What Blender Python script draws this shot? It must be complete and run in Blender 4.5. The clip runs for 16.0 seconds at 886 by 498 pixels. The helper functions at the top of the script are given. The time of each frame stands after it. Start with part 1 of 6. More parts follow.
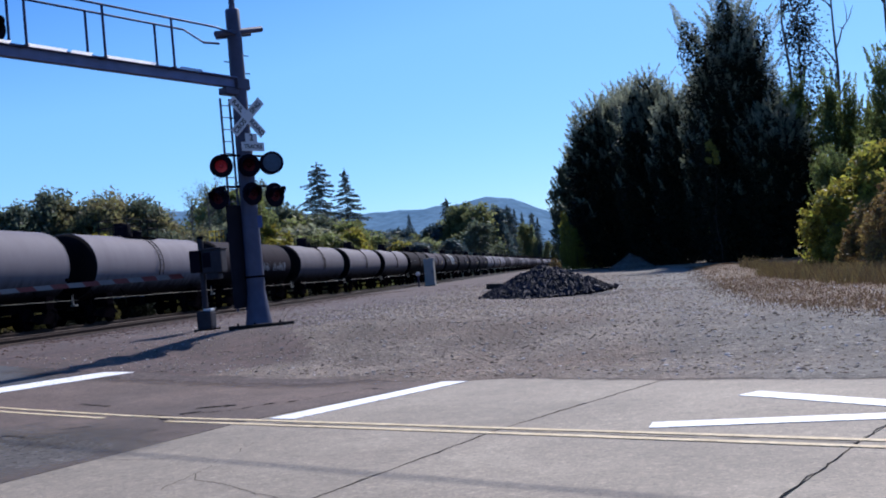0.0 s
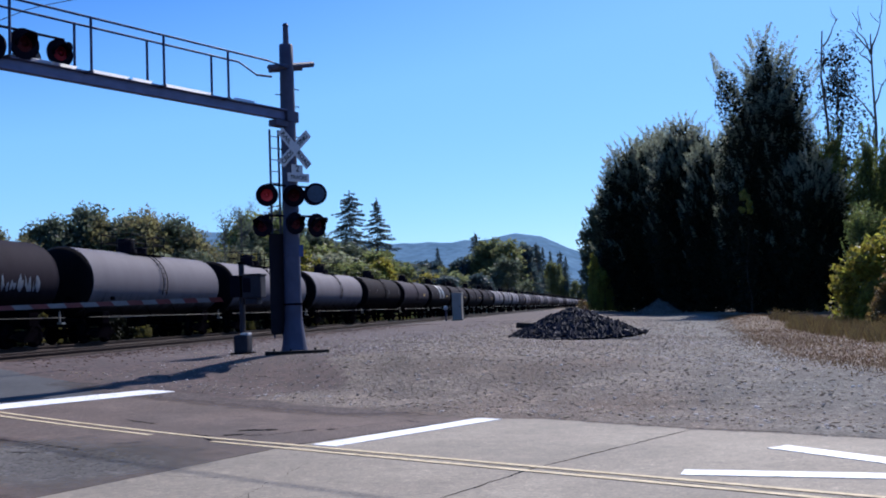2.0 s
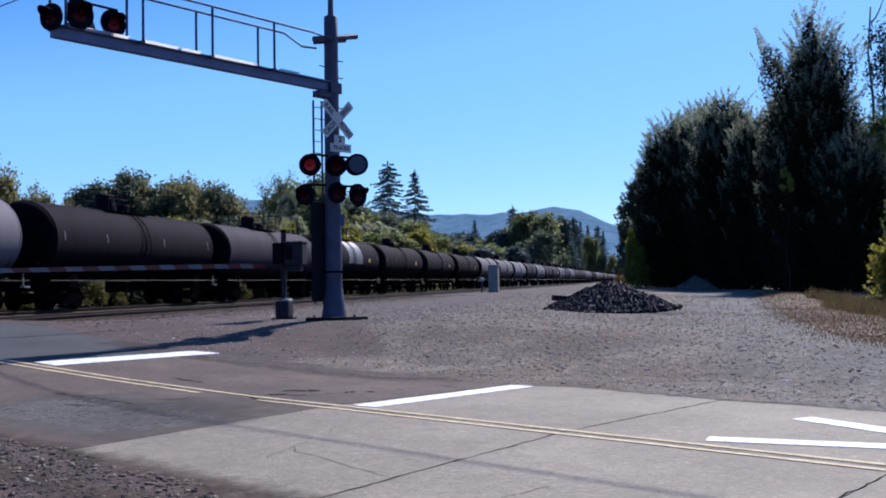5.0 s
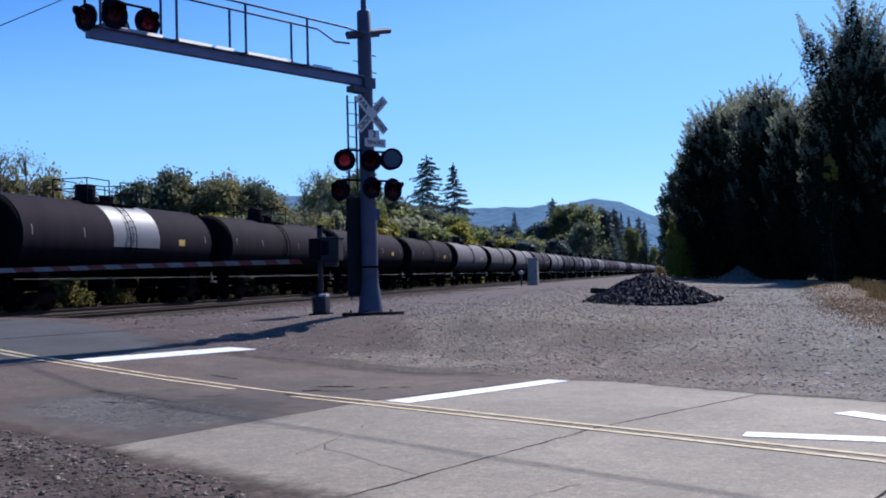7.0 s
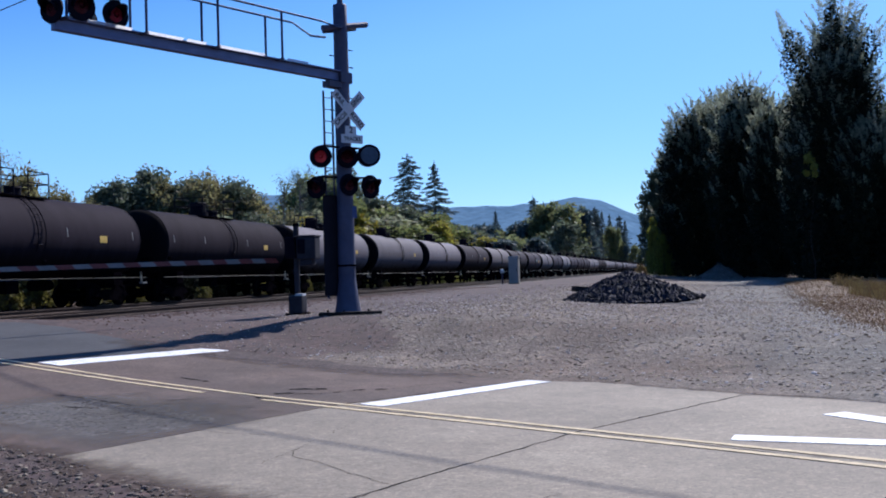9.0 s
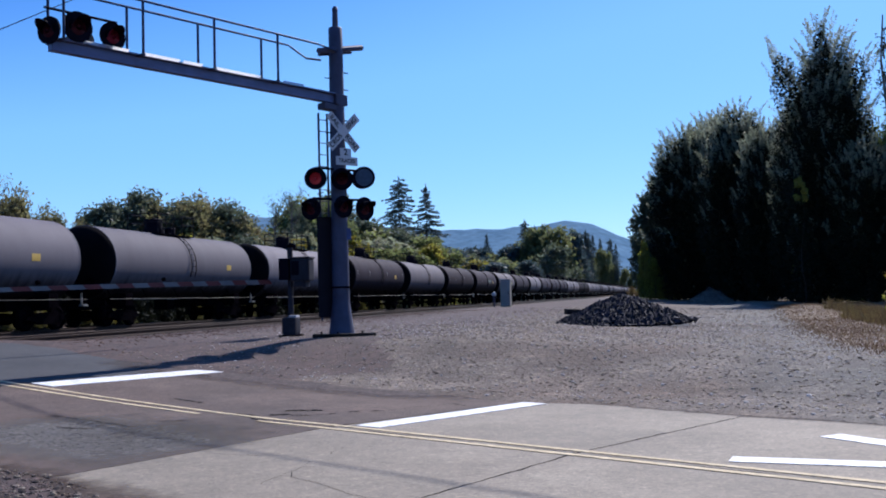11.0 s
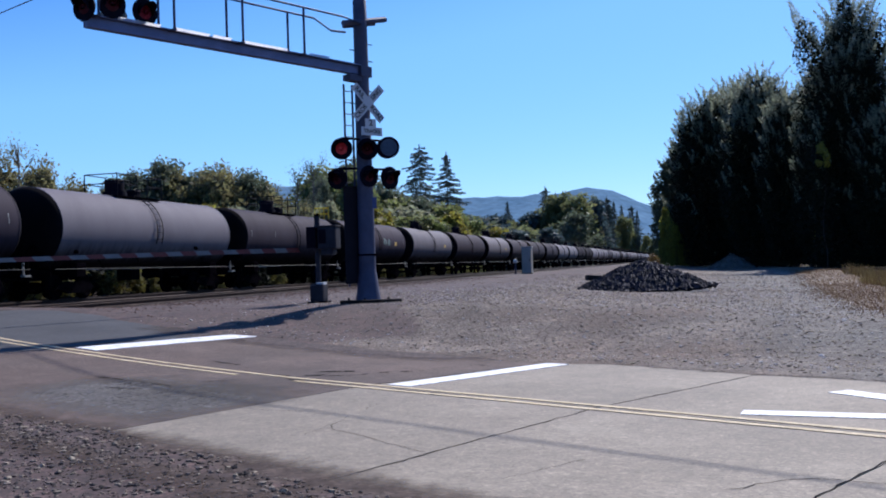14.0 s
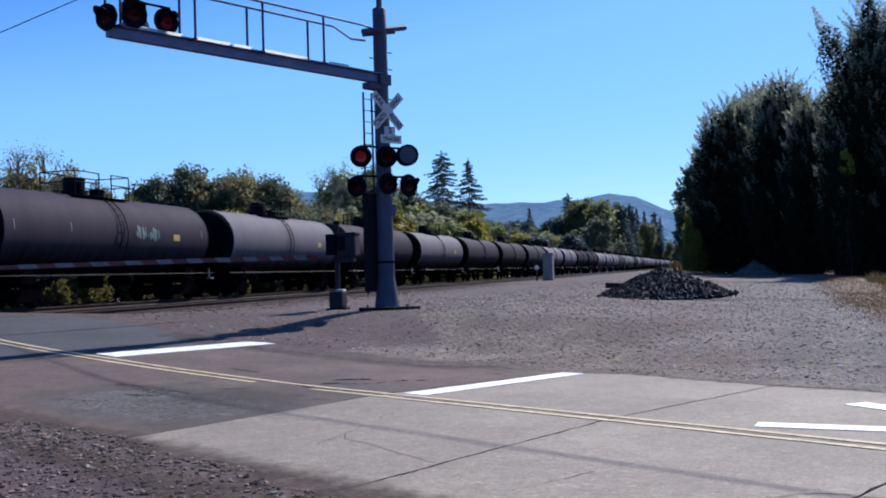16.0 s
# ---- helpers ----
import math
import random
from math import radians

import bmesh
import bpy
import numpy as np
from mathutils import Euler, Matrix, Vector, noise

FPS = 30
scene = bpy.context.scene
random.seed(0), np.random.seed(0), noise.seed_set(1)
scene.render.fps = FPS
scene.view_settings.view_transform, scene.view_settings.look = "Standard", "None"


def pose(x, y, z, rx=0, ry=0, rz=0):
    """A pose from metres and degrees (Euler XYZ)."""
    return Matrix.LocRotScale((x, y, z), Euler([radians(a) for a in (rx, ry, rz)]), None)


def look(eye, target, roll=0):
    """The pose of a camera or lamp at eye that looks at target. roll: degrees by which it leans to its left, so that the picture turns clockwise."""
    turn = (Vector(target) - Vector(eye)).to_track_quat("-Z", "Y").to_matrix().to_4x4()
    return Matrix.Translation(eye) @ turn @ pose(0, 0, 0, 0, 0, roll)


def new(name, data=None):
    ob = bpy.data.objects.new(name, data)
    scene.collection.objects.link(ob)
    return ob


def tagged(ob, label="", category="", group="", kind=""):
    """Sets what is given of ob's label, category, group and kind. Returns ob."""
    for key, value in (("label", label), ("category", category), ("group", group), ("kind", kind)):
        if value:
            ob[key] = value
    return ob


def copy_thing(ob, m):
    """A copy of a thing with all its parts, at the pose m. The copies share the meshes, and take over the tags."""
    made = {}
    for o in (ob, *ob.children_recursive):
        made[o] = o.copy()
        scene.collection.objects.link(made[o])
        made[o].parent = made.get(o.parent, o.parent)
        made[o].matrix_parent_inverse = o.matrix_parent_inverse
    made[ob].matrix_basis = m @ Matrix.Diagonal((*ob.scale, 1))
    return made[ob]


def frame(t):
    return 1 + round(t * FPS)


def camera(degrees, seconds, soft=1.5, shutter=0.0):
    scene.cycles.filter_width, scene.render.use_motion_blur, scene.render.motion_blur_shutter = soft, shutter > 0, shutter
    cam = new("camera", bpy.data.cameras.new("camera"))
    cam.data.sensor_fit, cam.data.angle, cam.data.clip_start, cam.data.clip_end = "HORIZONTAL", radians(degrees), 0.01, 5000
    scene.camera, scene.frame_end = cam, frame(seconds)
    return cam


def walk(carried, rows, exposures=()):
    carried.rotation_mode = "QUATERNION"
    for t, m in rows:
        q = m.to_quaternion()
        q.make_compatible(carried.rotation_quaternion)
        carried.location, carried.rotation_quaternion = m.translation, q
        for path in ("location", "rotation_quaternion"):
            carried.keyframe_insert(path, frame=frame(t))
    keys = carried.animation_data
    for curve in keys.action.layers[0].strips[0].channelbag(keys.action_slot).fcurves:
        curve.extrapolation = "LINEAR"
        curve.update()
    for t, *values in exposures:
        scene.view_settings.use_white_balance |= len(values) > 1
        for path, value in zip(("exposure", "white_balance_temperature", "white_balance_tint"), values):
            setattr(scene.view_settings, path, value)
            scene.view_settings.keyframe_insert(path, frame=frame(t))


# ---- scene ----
cam = camera(48.5, 16.0, soft=1.9)
PATH = [
    (0, (0.262, 0.462, 1.526), (-0.03, 2.44, 1.5785), -5.24),
    (0.5, (0.187, 0.361, 1.569), (-0.106, 2.339, 1.599), -4.33),
    (1, (0.209, 0.063, 1.598), (-0.099, 2.039, 1.594), -3.51),
    (1.5, (0.17, -0.033, 1.615), (-0.153, 1.939, 1.691), -2.77),
    (2, (0.128, -0.073, 1.613), (-0.214, 1.894, 1.737), -2.18),
    (2.5, (0.093, -0.143, 1.594), (-0.264, 1.821, 1.721), -1.65),
    (3, (0.061, -0.175, 1.58), (-0.308, 1.787, 1.699), -1.43),
    (3.5, (0.037, -0.213, 1.568), (-0.343, 1.747, 1.677), -1.18),
    (4, (0.079, -0.339, 1.572), (-0.316, 1.619, 1.669), -1.07),
    (6.5, (0.26, -0.588, 1.591), (-0.207, 1.356, 1.636), -1.18),
    (7, (0.266, -0.391, 1.593), (-0.231, 1.545, 1.65), -1.50),
    (7.5, (0.244, -0.185, 1.573), (-0.281, 1.743, 1.649), -1.72),
    (8, (0.203, 0.018, 1.566), (-0.35, 1.937, 1.66), -1.88),
    (8.5, (0.182, 0.149, 1.56), (-0.333, 2.079, 1.642), -1.92),
    (8.7, (0.22, 0.075, 1.578), (-0.254, 2.018, 1.629), -1.75),
    (10.8, (0.148, 0.076, 1.552), (-0.288, 2.025, 1.661), -1.59),
    (11, (0.147, 0.023, 1.559), (-0.294, 1.972, 1.659), -1.55),
    (11.5, (0.133, -0.084, 1.569), (-0.315, 1.864, 1.643), -1.62),
    (12, (0.152, -0.181, 1.56), (-0.306, 1.765, 1.608), -1.76),
    (12.5, (0.161, -0.36, 1.551), (-0.303, 1.585, 1.583), -1.94),
    (13, (0.181, -0.444, 1.537), (-0.29, 1.5, 1.566), -2.09),
    (13.5, (0.181, -0.505, 1.529), (-0.295, 1.438, 1.561), -2.02),
    (14, (0.208, -0.584, 1.532), (-0.276, 1.356, 1.568), -1.85),
    (14.5, (0.209, -0.592, 1.548), (-0.281, 1.347, 1.586), -1.81),
    (15, (0.238, -0.62, 1.576), (-0.263, 1.316, 1.615), -1.83),
    (15.5, (0.258, -0.625, 1.568), (-0.253, 1.308, 1.614), -1.68),
    (16, (0.303, -0.598, 1.576), (-0.224, 1.331, 1.625), -1.66),
]
walk(cam, [(t, look(e, g, r)) for t, e, g, r in PATH], exposures=[(0.0, 0.38, 5880, 14)])

# ---- world, sun ----
SUN_EL, SUN_X, SUN_Y = radians(42), 0.31, 0.951
world = bpy.data.worlds.new("world")
scene.world = world
world.use_nodes = True
wn = world.node_tree
sky = wn.nodes.new("ShaderNodeTexSky")
sky.sky_type, sky.sun_disc = "NISHITA", False
sky.sun_elevation, sky.sun_rotation = SUN_EL, math.atan2(SUN_X, SUN_Y)
sky.air_density, sky.dust_density, sky.ozone_density = 0.9, 0.2, 3.4
wn.nodes["Background"].inputs[1].default_value = 0.114
tone = wn.nodes.new("ShaderNodeHueSaturation")
tone.inputs["Saturation"].default_value = 1.32
tone.inputs["Hue"].default_value = 0.5105
wn.links.new(sky.outputs[0], tone.inputs["Color"])
haze = wn.nodes.new("ShaderNodeMix")
haze.data_type = "RGBA"
grey = wn.nodes.new("ShaderNodeRGBToBW")
thick = wn.nodes.new("ShaderNodeMapRange")
thick.inputs[1].default_value, thick.inputs[2].default_value, thick.inputs[4].default_value = 2.1, 3.35, 0.6
wn.links.new(tone.outputs[0], grey.inputs[0])
wn.links.new(grey.outputs[0], thick.inputs[0])
wn.links.new(thick.outputs[0], haze.inputs[0])
haze.inputs[7].default_value = (2.0, 4.38, 7.5, 1)
wn.links.new(tone.outputs[0], haze.inputs[6])
wn.links.new(haze.outputs[2], wn.nodes["Background"].inputs[0])
sun = new("sun", bpy.data.lights.new("sun", "SUN"))
sun.data.energy, sun.data.angle, sun.data.color = 5.0, radians(0.53), (1.0, 0.93, 0.84)
c = math.cos(SUN_EL)
sun.matrix_world = look((0, 0, 60), (-SUN_X * c, -SUN_Y * c, 60 - math.sin(SUN_EL)))

RNG = np.random.default_rng(7)


# ---- materials ----
def mat(name, c1, c2, scale=3.0, rough=0.8, bump=0.0, bump_scale=60.0, fine=0.25, metal=0.0, stretch=(1, 1, 1),
        island=0.0, obrand=0.0, spec=0.5, transl=0.0, c3=None, scale3=0.3, glow=0.0,
        mottle=None, cells=None, band=None, dust=None):
    """Two-tone surface with broad and fine variation and relief."""
    m = bpy.data.materials.new(name)
    m.use_nodes = True
    nt = m.node_tree
    L, N = nt.links.new, nt.nodes.new
    bs = nt.nodes["Principled BSDF"]
    co = N("ShaderNodeTexCoord")
    mp = N("ShaderNodeMapping")
    mp.inputs["Scale"].default_value = stretch
    L(co.outputs["Object"], mp.inputs[0])
    n1 = N("ShaderNodeTexNoise")
    n1.inputs["Scale"].default_value, n1.inputs["Detail"].default_value = scale, 6
    n1.inputs["Roughness"].default_value = 0.6
    L(mp.outputs[0], n1.inputs[0])
    ramp = N("ShaderNodeValToRGB")
    ramp.color_ramp.elements[0].position, ramp.color_ramp.elements[1].position = 0.32, 0.68
    ramp.color_ramp.elements[0].color, ramp.color_ramp.elements[1].color = (*c1, 1), (*c2, 1)
    L(n1.outputs[0], ramp.inputs[0])
    col = ramp.outputs[0]
    if c3:
        n3 = N("ShaderNodeTexNoise")
        n3.inputs["Scale"].default_value, n3.inputs["Detail"].default_value = scale3, 4
        L(mp.outputs[0], n3.inputs[0])
        r3 = N("ShaderNodeValToRGB")
        r3.color_ramp.elements[0].position, r3.color_ramp.elements[1].position = 0.42, 0.6
        L(n3.outputs[0], r3.inputs[0])
        x3 = N("ShaderNodeMix")
        x3.data_type = "RGBA"
        L(r3.outputs[0], x3.inputs[0])
        L(col, x3.inputs[6])
        x3.inputs[7].default_value = (*c3, 1)
        col = x3.outputs[2]
    if band:                                     # another tone on one side of a wandering line across x
        lo, hi, tint = band
        nb = N("ShaderNodeTexNoise")
        nb.inputs["Scale"].default_value, nb.inputs["Detail"].default_value = 0.35, 5
        L(mp.outputs[0], nb.inputs[0])
        sx = N("ShaderNodeSeparateXYZ")
        L(co.outputs["Object"], sx.inputs[0])
        ad = N("ShaderNodeMath")
        ad.operation = "MULTIPLY_ADD"
        L(nb.outputs[0], ad.inputs[0])
        ad.inputs[1].default_value = 9.0
        L(sx.outputs[0], ad.inputs[2])
        mb = N("ShaderNodeMapRange")
        mb.inputs[1].default_value, mb.inputs[2].default_value = lo + 4.5, hi + 4.5
        L(ad.outputs[0], mb.inputs[0])
        xb = N("ShaderNodeMix")
        xb.data_type = "RGBA"
        L(mb.outputs[0], xb.inputs[0])
        L(col, xb.inputs[6])
        xb.inputs[7].default_value = (*tint, 1)
        col = xb.outputs[2]
    if dust:                                     # dusty tone above; the underside's shade is put into a darker colour, streaked
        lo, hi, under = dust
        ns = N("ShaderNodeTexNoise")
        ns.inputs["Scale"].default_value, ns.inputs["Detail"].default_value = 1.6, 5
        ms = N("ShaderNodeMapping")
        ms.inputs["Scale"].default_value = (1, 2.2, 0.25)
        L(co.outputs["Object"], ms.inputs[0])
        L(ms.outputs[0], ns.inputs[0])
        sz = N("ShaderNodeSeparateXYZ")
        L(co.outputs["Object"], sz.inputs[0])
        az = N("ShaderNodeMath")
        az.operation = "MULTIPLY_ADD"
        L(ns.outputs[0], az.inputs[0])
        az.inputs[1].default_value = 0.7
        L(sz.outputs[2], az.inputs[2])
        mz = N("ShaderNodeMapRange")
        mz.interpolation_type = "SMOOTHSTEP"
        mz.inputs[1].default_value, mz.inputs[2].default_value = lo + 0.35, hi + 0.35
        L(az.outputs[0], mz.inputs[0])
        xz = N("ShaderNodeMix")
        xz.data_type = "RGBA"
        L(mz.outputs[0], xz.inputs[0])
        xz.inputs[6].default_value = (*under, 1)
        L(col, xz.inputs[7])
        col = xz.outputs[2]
    for sc, k in mottle or ():                   # broad and middling blotches
        nm = N("ShaderNodeTexNoise")
        nm.inputs["Scale"].default_value, nm.inputs["Detail"].default_value, nm.inputs["Roughness"].default_value = sc, 5, 0.65
        L(co.outputs["Object"], nm.inputs[0])
        mm = N("ShaderNodeMapRange")
        mm.inputs[1].default_value, mm.inputs[2].default_value = 0.3, 0.7
        mm.inputs[3].default_value, mm.inputs[4].default_value = 1 - k, 1 + k
        L(nm.outputs[0], mm.inputs[0])
        hm = N("ShaderNodeHueSaturation")
        L(col, hm.inputs["Color"])
        L(mm.outputs[0], hm.inputs["Value"])
        col = hm.outputs[0]
    for sc, lo, hi, share in cells or ():        # single pale and dark grains
        vo = N("ShaderNodeTexVoronoi")
        vo.inputs["Scale"].default_value = sc
        L(co.outputs["Object"], vo.inputs["Vector"])
        sp = N("ShaderNodeSeparateColor")
        L(vo.outputs["Color"], sp.inputs[0])
        rc = N("ShaderNodeValToRGB")
        e = rc.color_ramp.elements
        e[0].position, e[1].position = 0.0, 1.0
        e[0].color, e[1].color = (lo, lo, lo, 1), (hi, hi, hi, 1)
        for p in (share, 1 - share):
            q = e.new(p)
            q.color = (0.5, 0.5, 0.5, 1)
        L(sp.outputs[0], rc.inputs[0])
        dbl = N("ShaderNodeMath")
        dbl.operation = "MULTIPLY"
        dbl.inputs[1].default_value = 2.0
        L(rc.outputs[0], dbl.inputs[0])
        hc = N("ShaderNodeHueSaturation")
        L(col, hc.inputs["Color"])
        L(dbl.outputs[0], hc.inputs["Value"])
        col = hc.outputs[0]
    n2 = N("ShaderNodeTexNoise")
    n2.inputs["Scale"].default_value, n2.inputs["Detail"].default_value = bump_scale, 3
    L(co.outputs["Object"], n2.inputs[0])
    if fine:
        mr = N("ShaderNodeMapRange")
        mr.inputs[1].default_value, mr.inputs[2].default_value = 0.25, 0.75
        mr.inputs[3].default_value, mr.inputs[4].default_value = 1 - fine, 1 + fine
        L(n2.outputs[0], mr.inputs[0])
        hs = N("ShaderNodeHueSaturation")
        L(col, hs.inputs["Color"])
        L(mr.outputs[0], hs.inputs["Value"])
        col = hs.outputs[0]
    if island or obrand:
        src = N("ShaderNodeNewGeometry").outputs["Random Per Island"] if island else N("ShaderNodeObjectInfo").outputs["Random"]
        k = island or obrand
        m2 = N("ShaderNodeMapRange")
        m2.inputs[3].default_value, m2.inputs[4].default_value = 1 - k, 1 + k
        L(src, m2.inputs[0])
        h2 = N("ShaderNodeHueSaturation")
        L(col, h2.inputs["Color"])
        L(m2.outputs[0], h2.inputs["Value"])
        if island:
            m3 = N("ShaderNodeMapRange")
            m3.inputs[3].default_value, m3.inputs[4].default_value = 0.475, 0.525
            L(src, m3.inputs[0])
            L(m3.outputs[0], h2.inputs["Hue"])
        col = h2.outputs[0]
    L(col, bs.inputs["Base Color"])
    bs.inputs["Roughness"].default_value, bs.inputs["Metallic"].default_value = rough, metal
    bs.inputs["Specular IOR Level"].default_value = spec
    if glow:
        L(col, bs.inputs["Emission Color"])
        bs.inputs["Emission Strength"].default_value = glow
    if bump:
        bp = N("ShaderNodeBump")
        bp.inputs["Strength"].default_value, bp.inputs["Distance"].default_value = min(1, bump * 4), bump
        L(n2.outputs[0], bp.inputs["Height"])
        L(bp.outputs[0], bs.inputs["Normal"])
    if transl:
        tr = N("ShaderNodeBsdfTranslucent")
        L(col, tr.inputs[0])
        mx = N("ShaderNodeMixShader")
        mx.inputs[0].default_value = transl
        L(bs.outputs[0], mx.inputs[1])
        L(tr.outputs[0], mx.inputs[2])
        L(mx.outputs[0], nt.nodes["Material Output"].inputs[0])
    return m


M_LOT = mat("gravel_lot", (0.06696, 0.04772, 0.03622), (0.1706, 0.1346, 0.1043), 0.9, 0.95, 0.1, 16, 0.35, c3=(0.08502, 0.05654, 0.03947), scale3=0.25, mottle=((0.22, 0.16), (0.8, 0.26), (3.0, 0.26), (7, 0.24)), cells=((11, 0.34, 0.8, 0.14), (24, 0.34, 0.74, 0.3)), band=(0.0, 5.0, (0.102, 0.096, 0.083)))
M_SHOULDER = mat("brown_shoulder_gravel", (0.03621, 0.02078, 0.01745), (0.07036, 0.04208, 0.03548), 1.2, 0.95, 0.02, 18, 0.35, c3=(0.04905, 0.02746, 0.02261), scale3=0.4, mottle=((0.6, 0.2), (3.5, 0.25)), cells=((10, 0.3, 0.85, 0.25), (26, 0.25, 0.85, 0.3)))
M_FIELD = mat("dry_field", (0.135, 0.082, 0.05), (0.12, 0.084, 0.047), 0.3, 0.95, 0.03, 9, 0.35, mottle=((2, 0.25), (9, 0.2)))
M_STONE = mat("stone", (0.148, 0.1118, 0.08047), (0.3199, 0.253, 0.1837), 2, 0.9, 0.004, 60, 0.2, island=0.5)
M_COAL = mat("dark_rock", (0.0105, 0.0092, 0.0135), (0.027, 0.0235, 0.032), 3, 0.85, 0.01, 30, 0.3, island=0.6, spec=0.25)
M_CONC = mat("concrete_road", (0.1958, 0.1615, 0.1205), (0.2455, 0.2078, 0.156), 0.8, 0.85, 0.003, 70, 0.14, c3=(0.1826, 0.1526, 0.1139), scale3=0.35, mottle=((0.5, 0.1), (4.0, 0.1), (16, 0.08)), cells=((55, 0.36, 0.68, 0.2), (20, 0.42, 0.62, 0.12)))
M_ASPH = mat("asphalt_worn", (0.094, 0.067, 0.055), (0.134, 0.097, 0.08), 0.8, 0.9, 0.004, 60, 0.22, c3=(0.08, 0.061, 0.052), scale3=0.3, spec=0.25, mottle=((0.5, 0.16), (3.0, 0.14), (14, 0.1)), cells=((50, 0.3, 0.72, 0.25),))
M_APRON = mat("blue_grey_asphalt", (0.0442, 0.04505, 0.04845), (0.0629, 0.0629, 0.0663), 0.7, 0.9, 0.003, 60, 0.18, spec=0.25, mottle=((0.5, 0.1), (5, 0.08)), cells=((50, 0.36, 0.68, 0.2),))
M_TAR = mat("tar", (0.004, 0.004, 0.005), (0.011, 0.010, 0.011), 5, 0.95, 0.003, 60, 0.2, spec=0.05)
M_WHITE = mat("white_road_paint", (0.66, 0.655, 0.64), (0.82, 0.82, 0.82), 5, 0.7, 0.002, 80, 0.15, mottle=((2.5, 0.12), (14, 0.14)), cells=((45, 0.28, 0.6, 0.2),))
M_YEL = mat("worn_yellow_paint", (0.42, 0.32, 0.175), (0.58, 0.46, 0.28), 2.5, 0.8, 0.002, 80, 0.15, mottle=((9, 0.25),))
M_RAIL = mat("rusty_rail", (0.022, 0.0115, 0.0085), (0.048, 0.026, 0.018), 6, 0.75, 0.002, 40, 0.2, spec=0.2)
M_TIE = mat("creosoted_timber", (0.012, 0.0095, 0.0085), (0.028, 0.0225, 0.019), 4, 0.9, 0.006, 30, 0.3, obrand=0.3, spec=0.2)
# Blue in steel, beam and handrail is skylight put into the colour.
M_GALV = mat("weathered_galvanised_steel", (0.041, 0.044, 0.078), (0.062, 0.065, 0.108), 1.5, 0.6, 0.001, 60, 0.08, metal=0.2, spec=0.3, mottle=((4, 0.12),))
M_ALU = mat("aluminium_beam", (0.07, 0.086, 0.175), (0.1, 0.118, 0.225), 2, 0.5, 0.001, 60, 0.06, metal=0.25, mottle=((3, 0.1),))
M_RAILBLUE = mat("skylit_blue_handrail", (0.018, 0.03, 0.075), (0.028, 0.044, 0.10), 2, 0.6, 0.001, 60, 0.06, spec=0.2)
M_BLACK = mat("black_paint", (0.0036, 0.003, 0.0075), (0.0062, 0.0052, 0.012), 3, 0.75, 0.001, 60, 0.15, spec=0.05)
M_IRON = mat("dark_iron", (0.0022, 0.0018, 0.0026), (0.005, 0.0042, 0.0056), 3, 1.0, 0.003, 40, 0.25, spec=0.0)
# Tank ends sit in shade; that darkness is put into their colour.
M_HEAD = mat("shaded_black_tank_end", (0.003, 0.0025, 0.0034), (0.0062, 0.0052, 0.0068), 0.8, 0.9, 0.002, 30, 0.15, spec=0.05)
M_CAB = mat("grey_cabinet_paint", (0.2, 0.195, 0.18), (0.25, 0.243, 0.225), 1.5, 0.6, 0.001, 50, 0.08)
M_SIGN = mat("white_sign_sheeting", (0.425, 0.425, 0.442), (0.51, 0.51, 0.527), 2, 0.5, 0.0, 60, 0.06)
M_RED = mat("red_reflective_sheeting", (0.078, 0.0035, 0.0048), (0.112, 0.006, 0.0078), 4, 0.5, 0.0, 60, 0.1)
M_LETTER = mat("black_lettering", (0.0136, 0.0136, 0.0136), (0.0204, 0.0204, 0.0204), 4, 0.6, 0.0, 60, 0.0)
# Dim glow of one lamp, put into a brighter red.
M_LENSRED = mat("bright_red_lamp_lens", (0.11, 0.004, 0.014), (0.16, 0.006, 0.022), 8, 0.4, 0.001, 60, 0.1, spec=0.15)
M_LENS = mat("red_lamp_lens", (0.032, 0.002, 0.007), (0.048, 0.003, 0.010), 8, 0.5, 0.001, 60, 0.1, spec=0.15)
M_LENSON = mat("lit_red_lamp_lens", (0.3, 0.02, 0.035), (0.36, 0.03, 0.045), 8, 0.3, 0.0, 60, 0.05, glow=0.06)
# Blue-grey here is the mirrored sky, put into the disc's own colour.
M_DISC = mat("sky_grey_disc_back", (0.035, 0.06, 0.10), (0.055, 0.085, 0.135), 2, 0.5, 0, 60, 0.05, spec=0.2, mottle=((9, 0.2),))
M_BLUE = mat("blue_label", (0.0096, 0.0224, 0.112), (0.0128, 0.0288, 0.1344), 5, 0.5, 0.0, 60, 0.0)
# Tank paints turn darker low down, with the underside's shade in the colour.
M_LIGHTTANK = mat("dusty_tank_paint_shaded_below", (0.126, 0.114, 0.128), (0.156, 0.142, 0.158), 0.7, 0.75, 0.002, 30, 0.08, stretch=(1, 1.2, 0.5), obrand=0.16, spec=0.1, dust=(1.4, 2.2, (0.0135, 0.0112, 0.015)))
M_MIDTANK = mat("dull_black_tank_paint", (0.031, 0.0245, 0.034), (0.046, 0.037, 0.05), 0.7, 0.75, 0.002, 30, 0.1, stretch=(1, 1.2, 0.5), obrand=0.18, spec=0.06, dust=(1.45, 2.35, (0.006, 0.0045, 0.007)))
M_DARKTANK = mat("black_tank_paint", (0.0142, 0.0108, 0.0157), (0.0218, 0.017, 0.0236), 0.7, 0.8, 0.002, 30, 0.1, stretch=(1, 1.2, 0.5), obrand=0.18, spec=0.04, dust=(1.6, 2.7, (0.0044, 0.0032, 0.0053)))
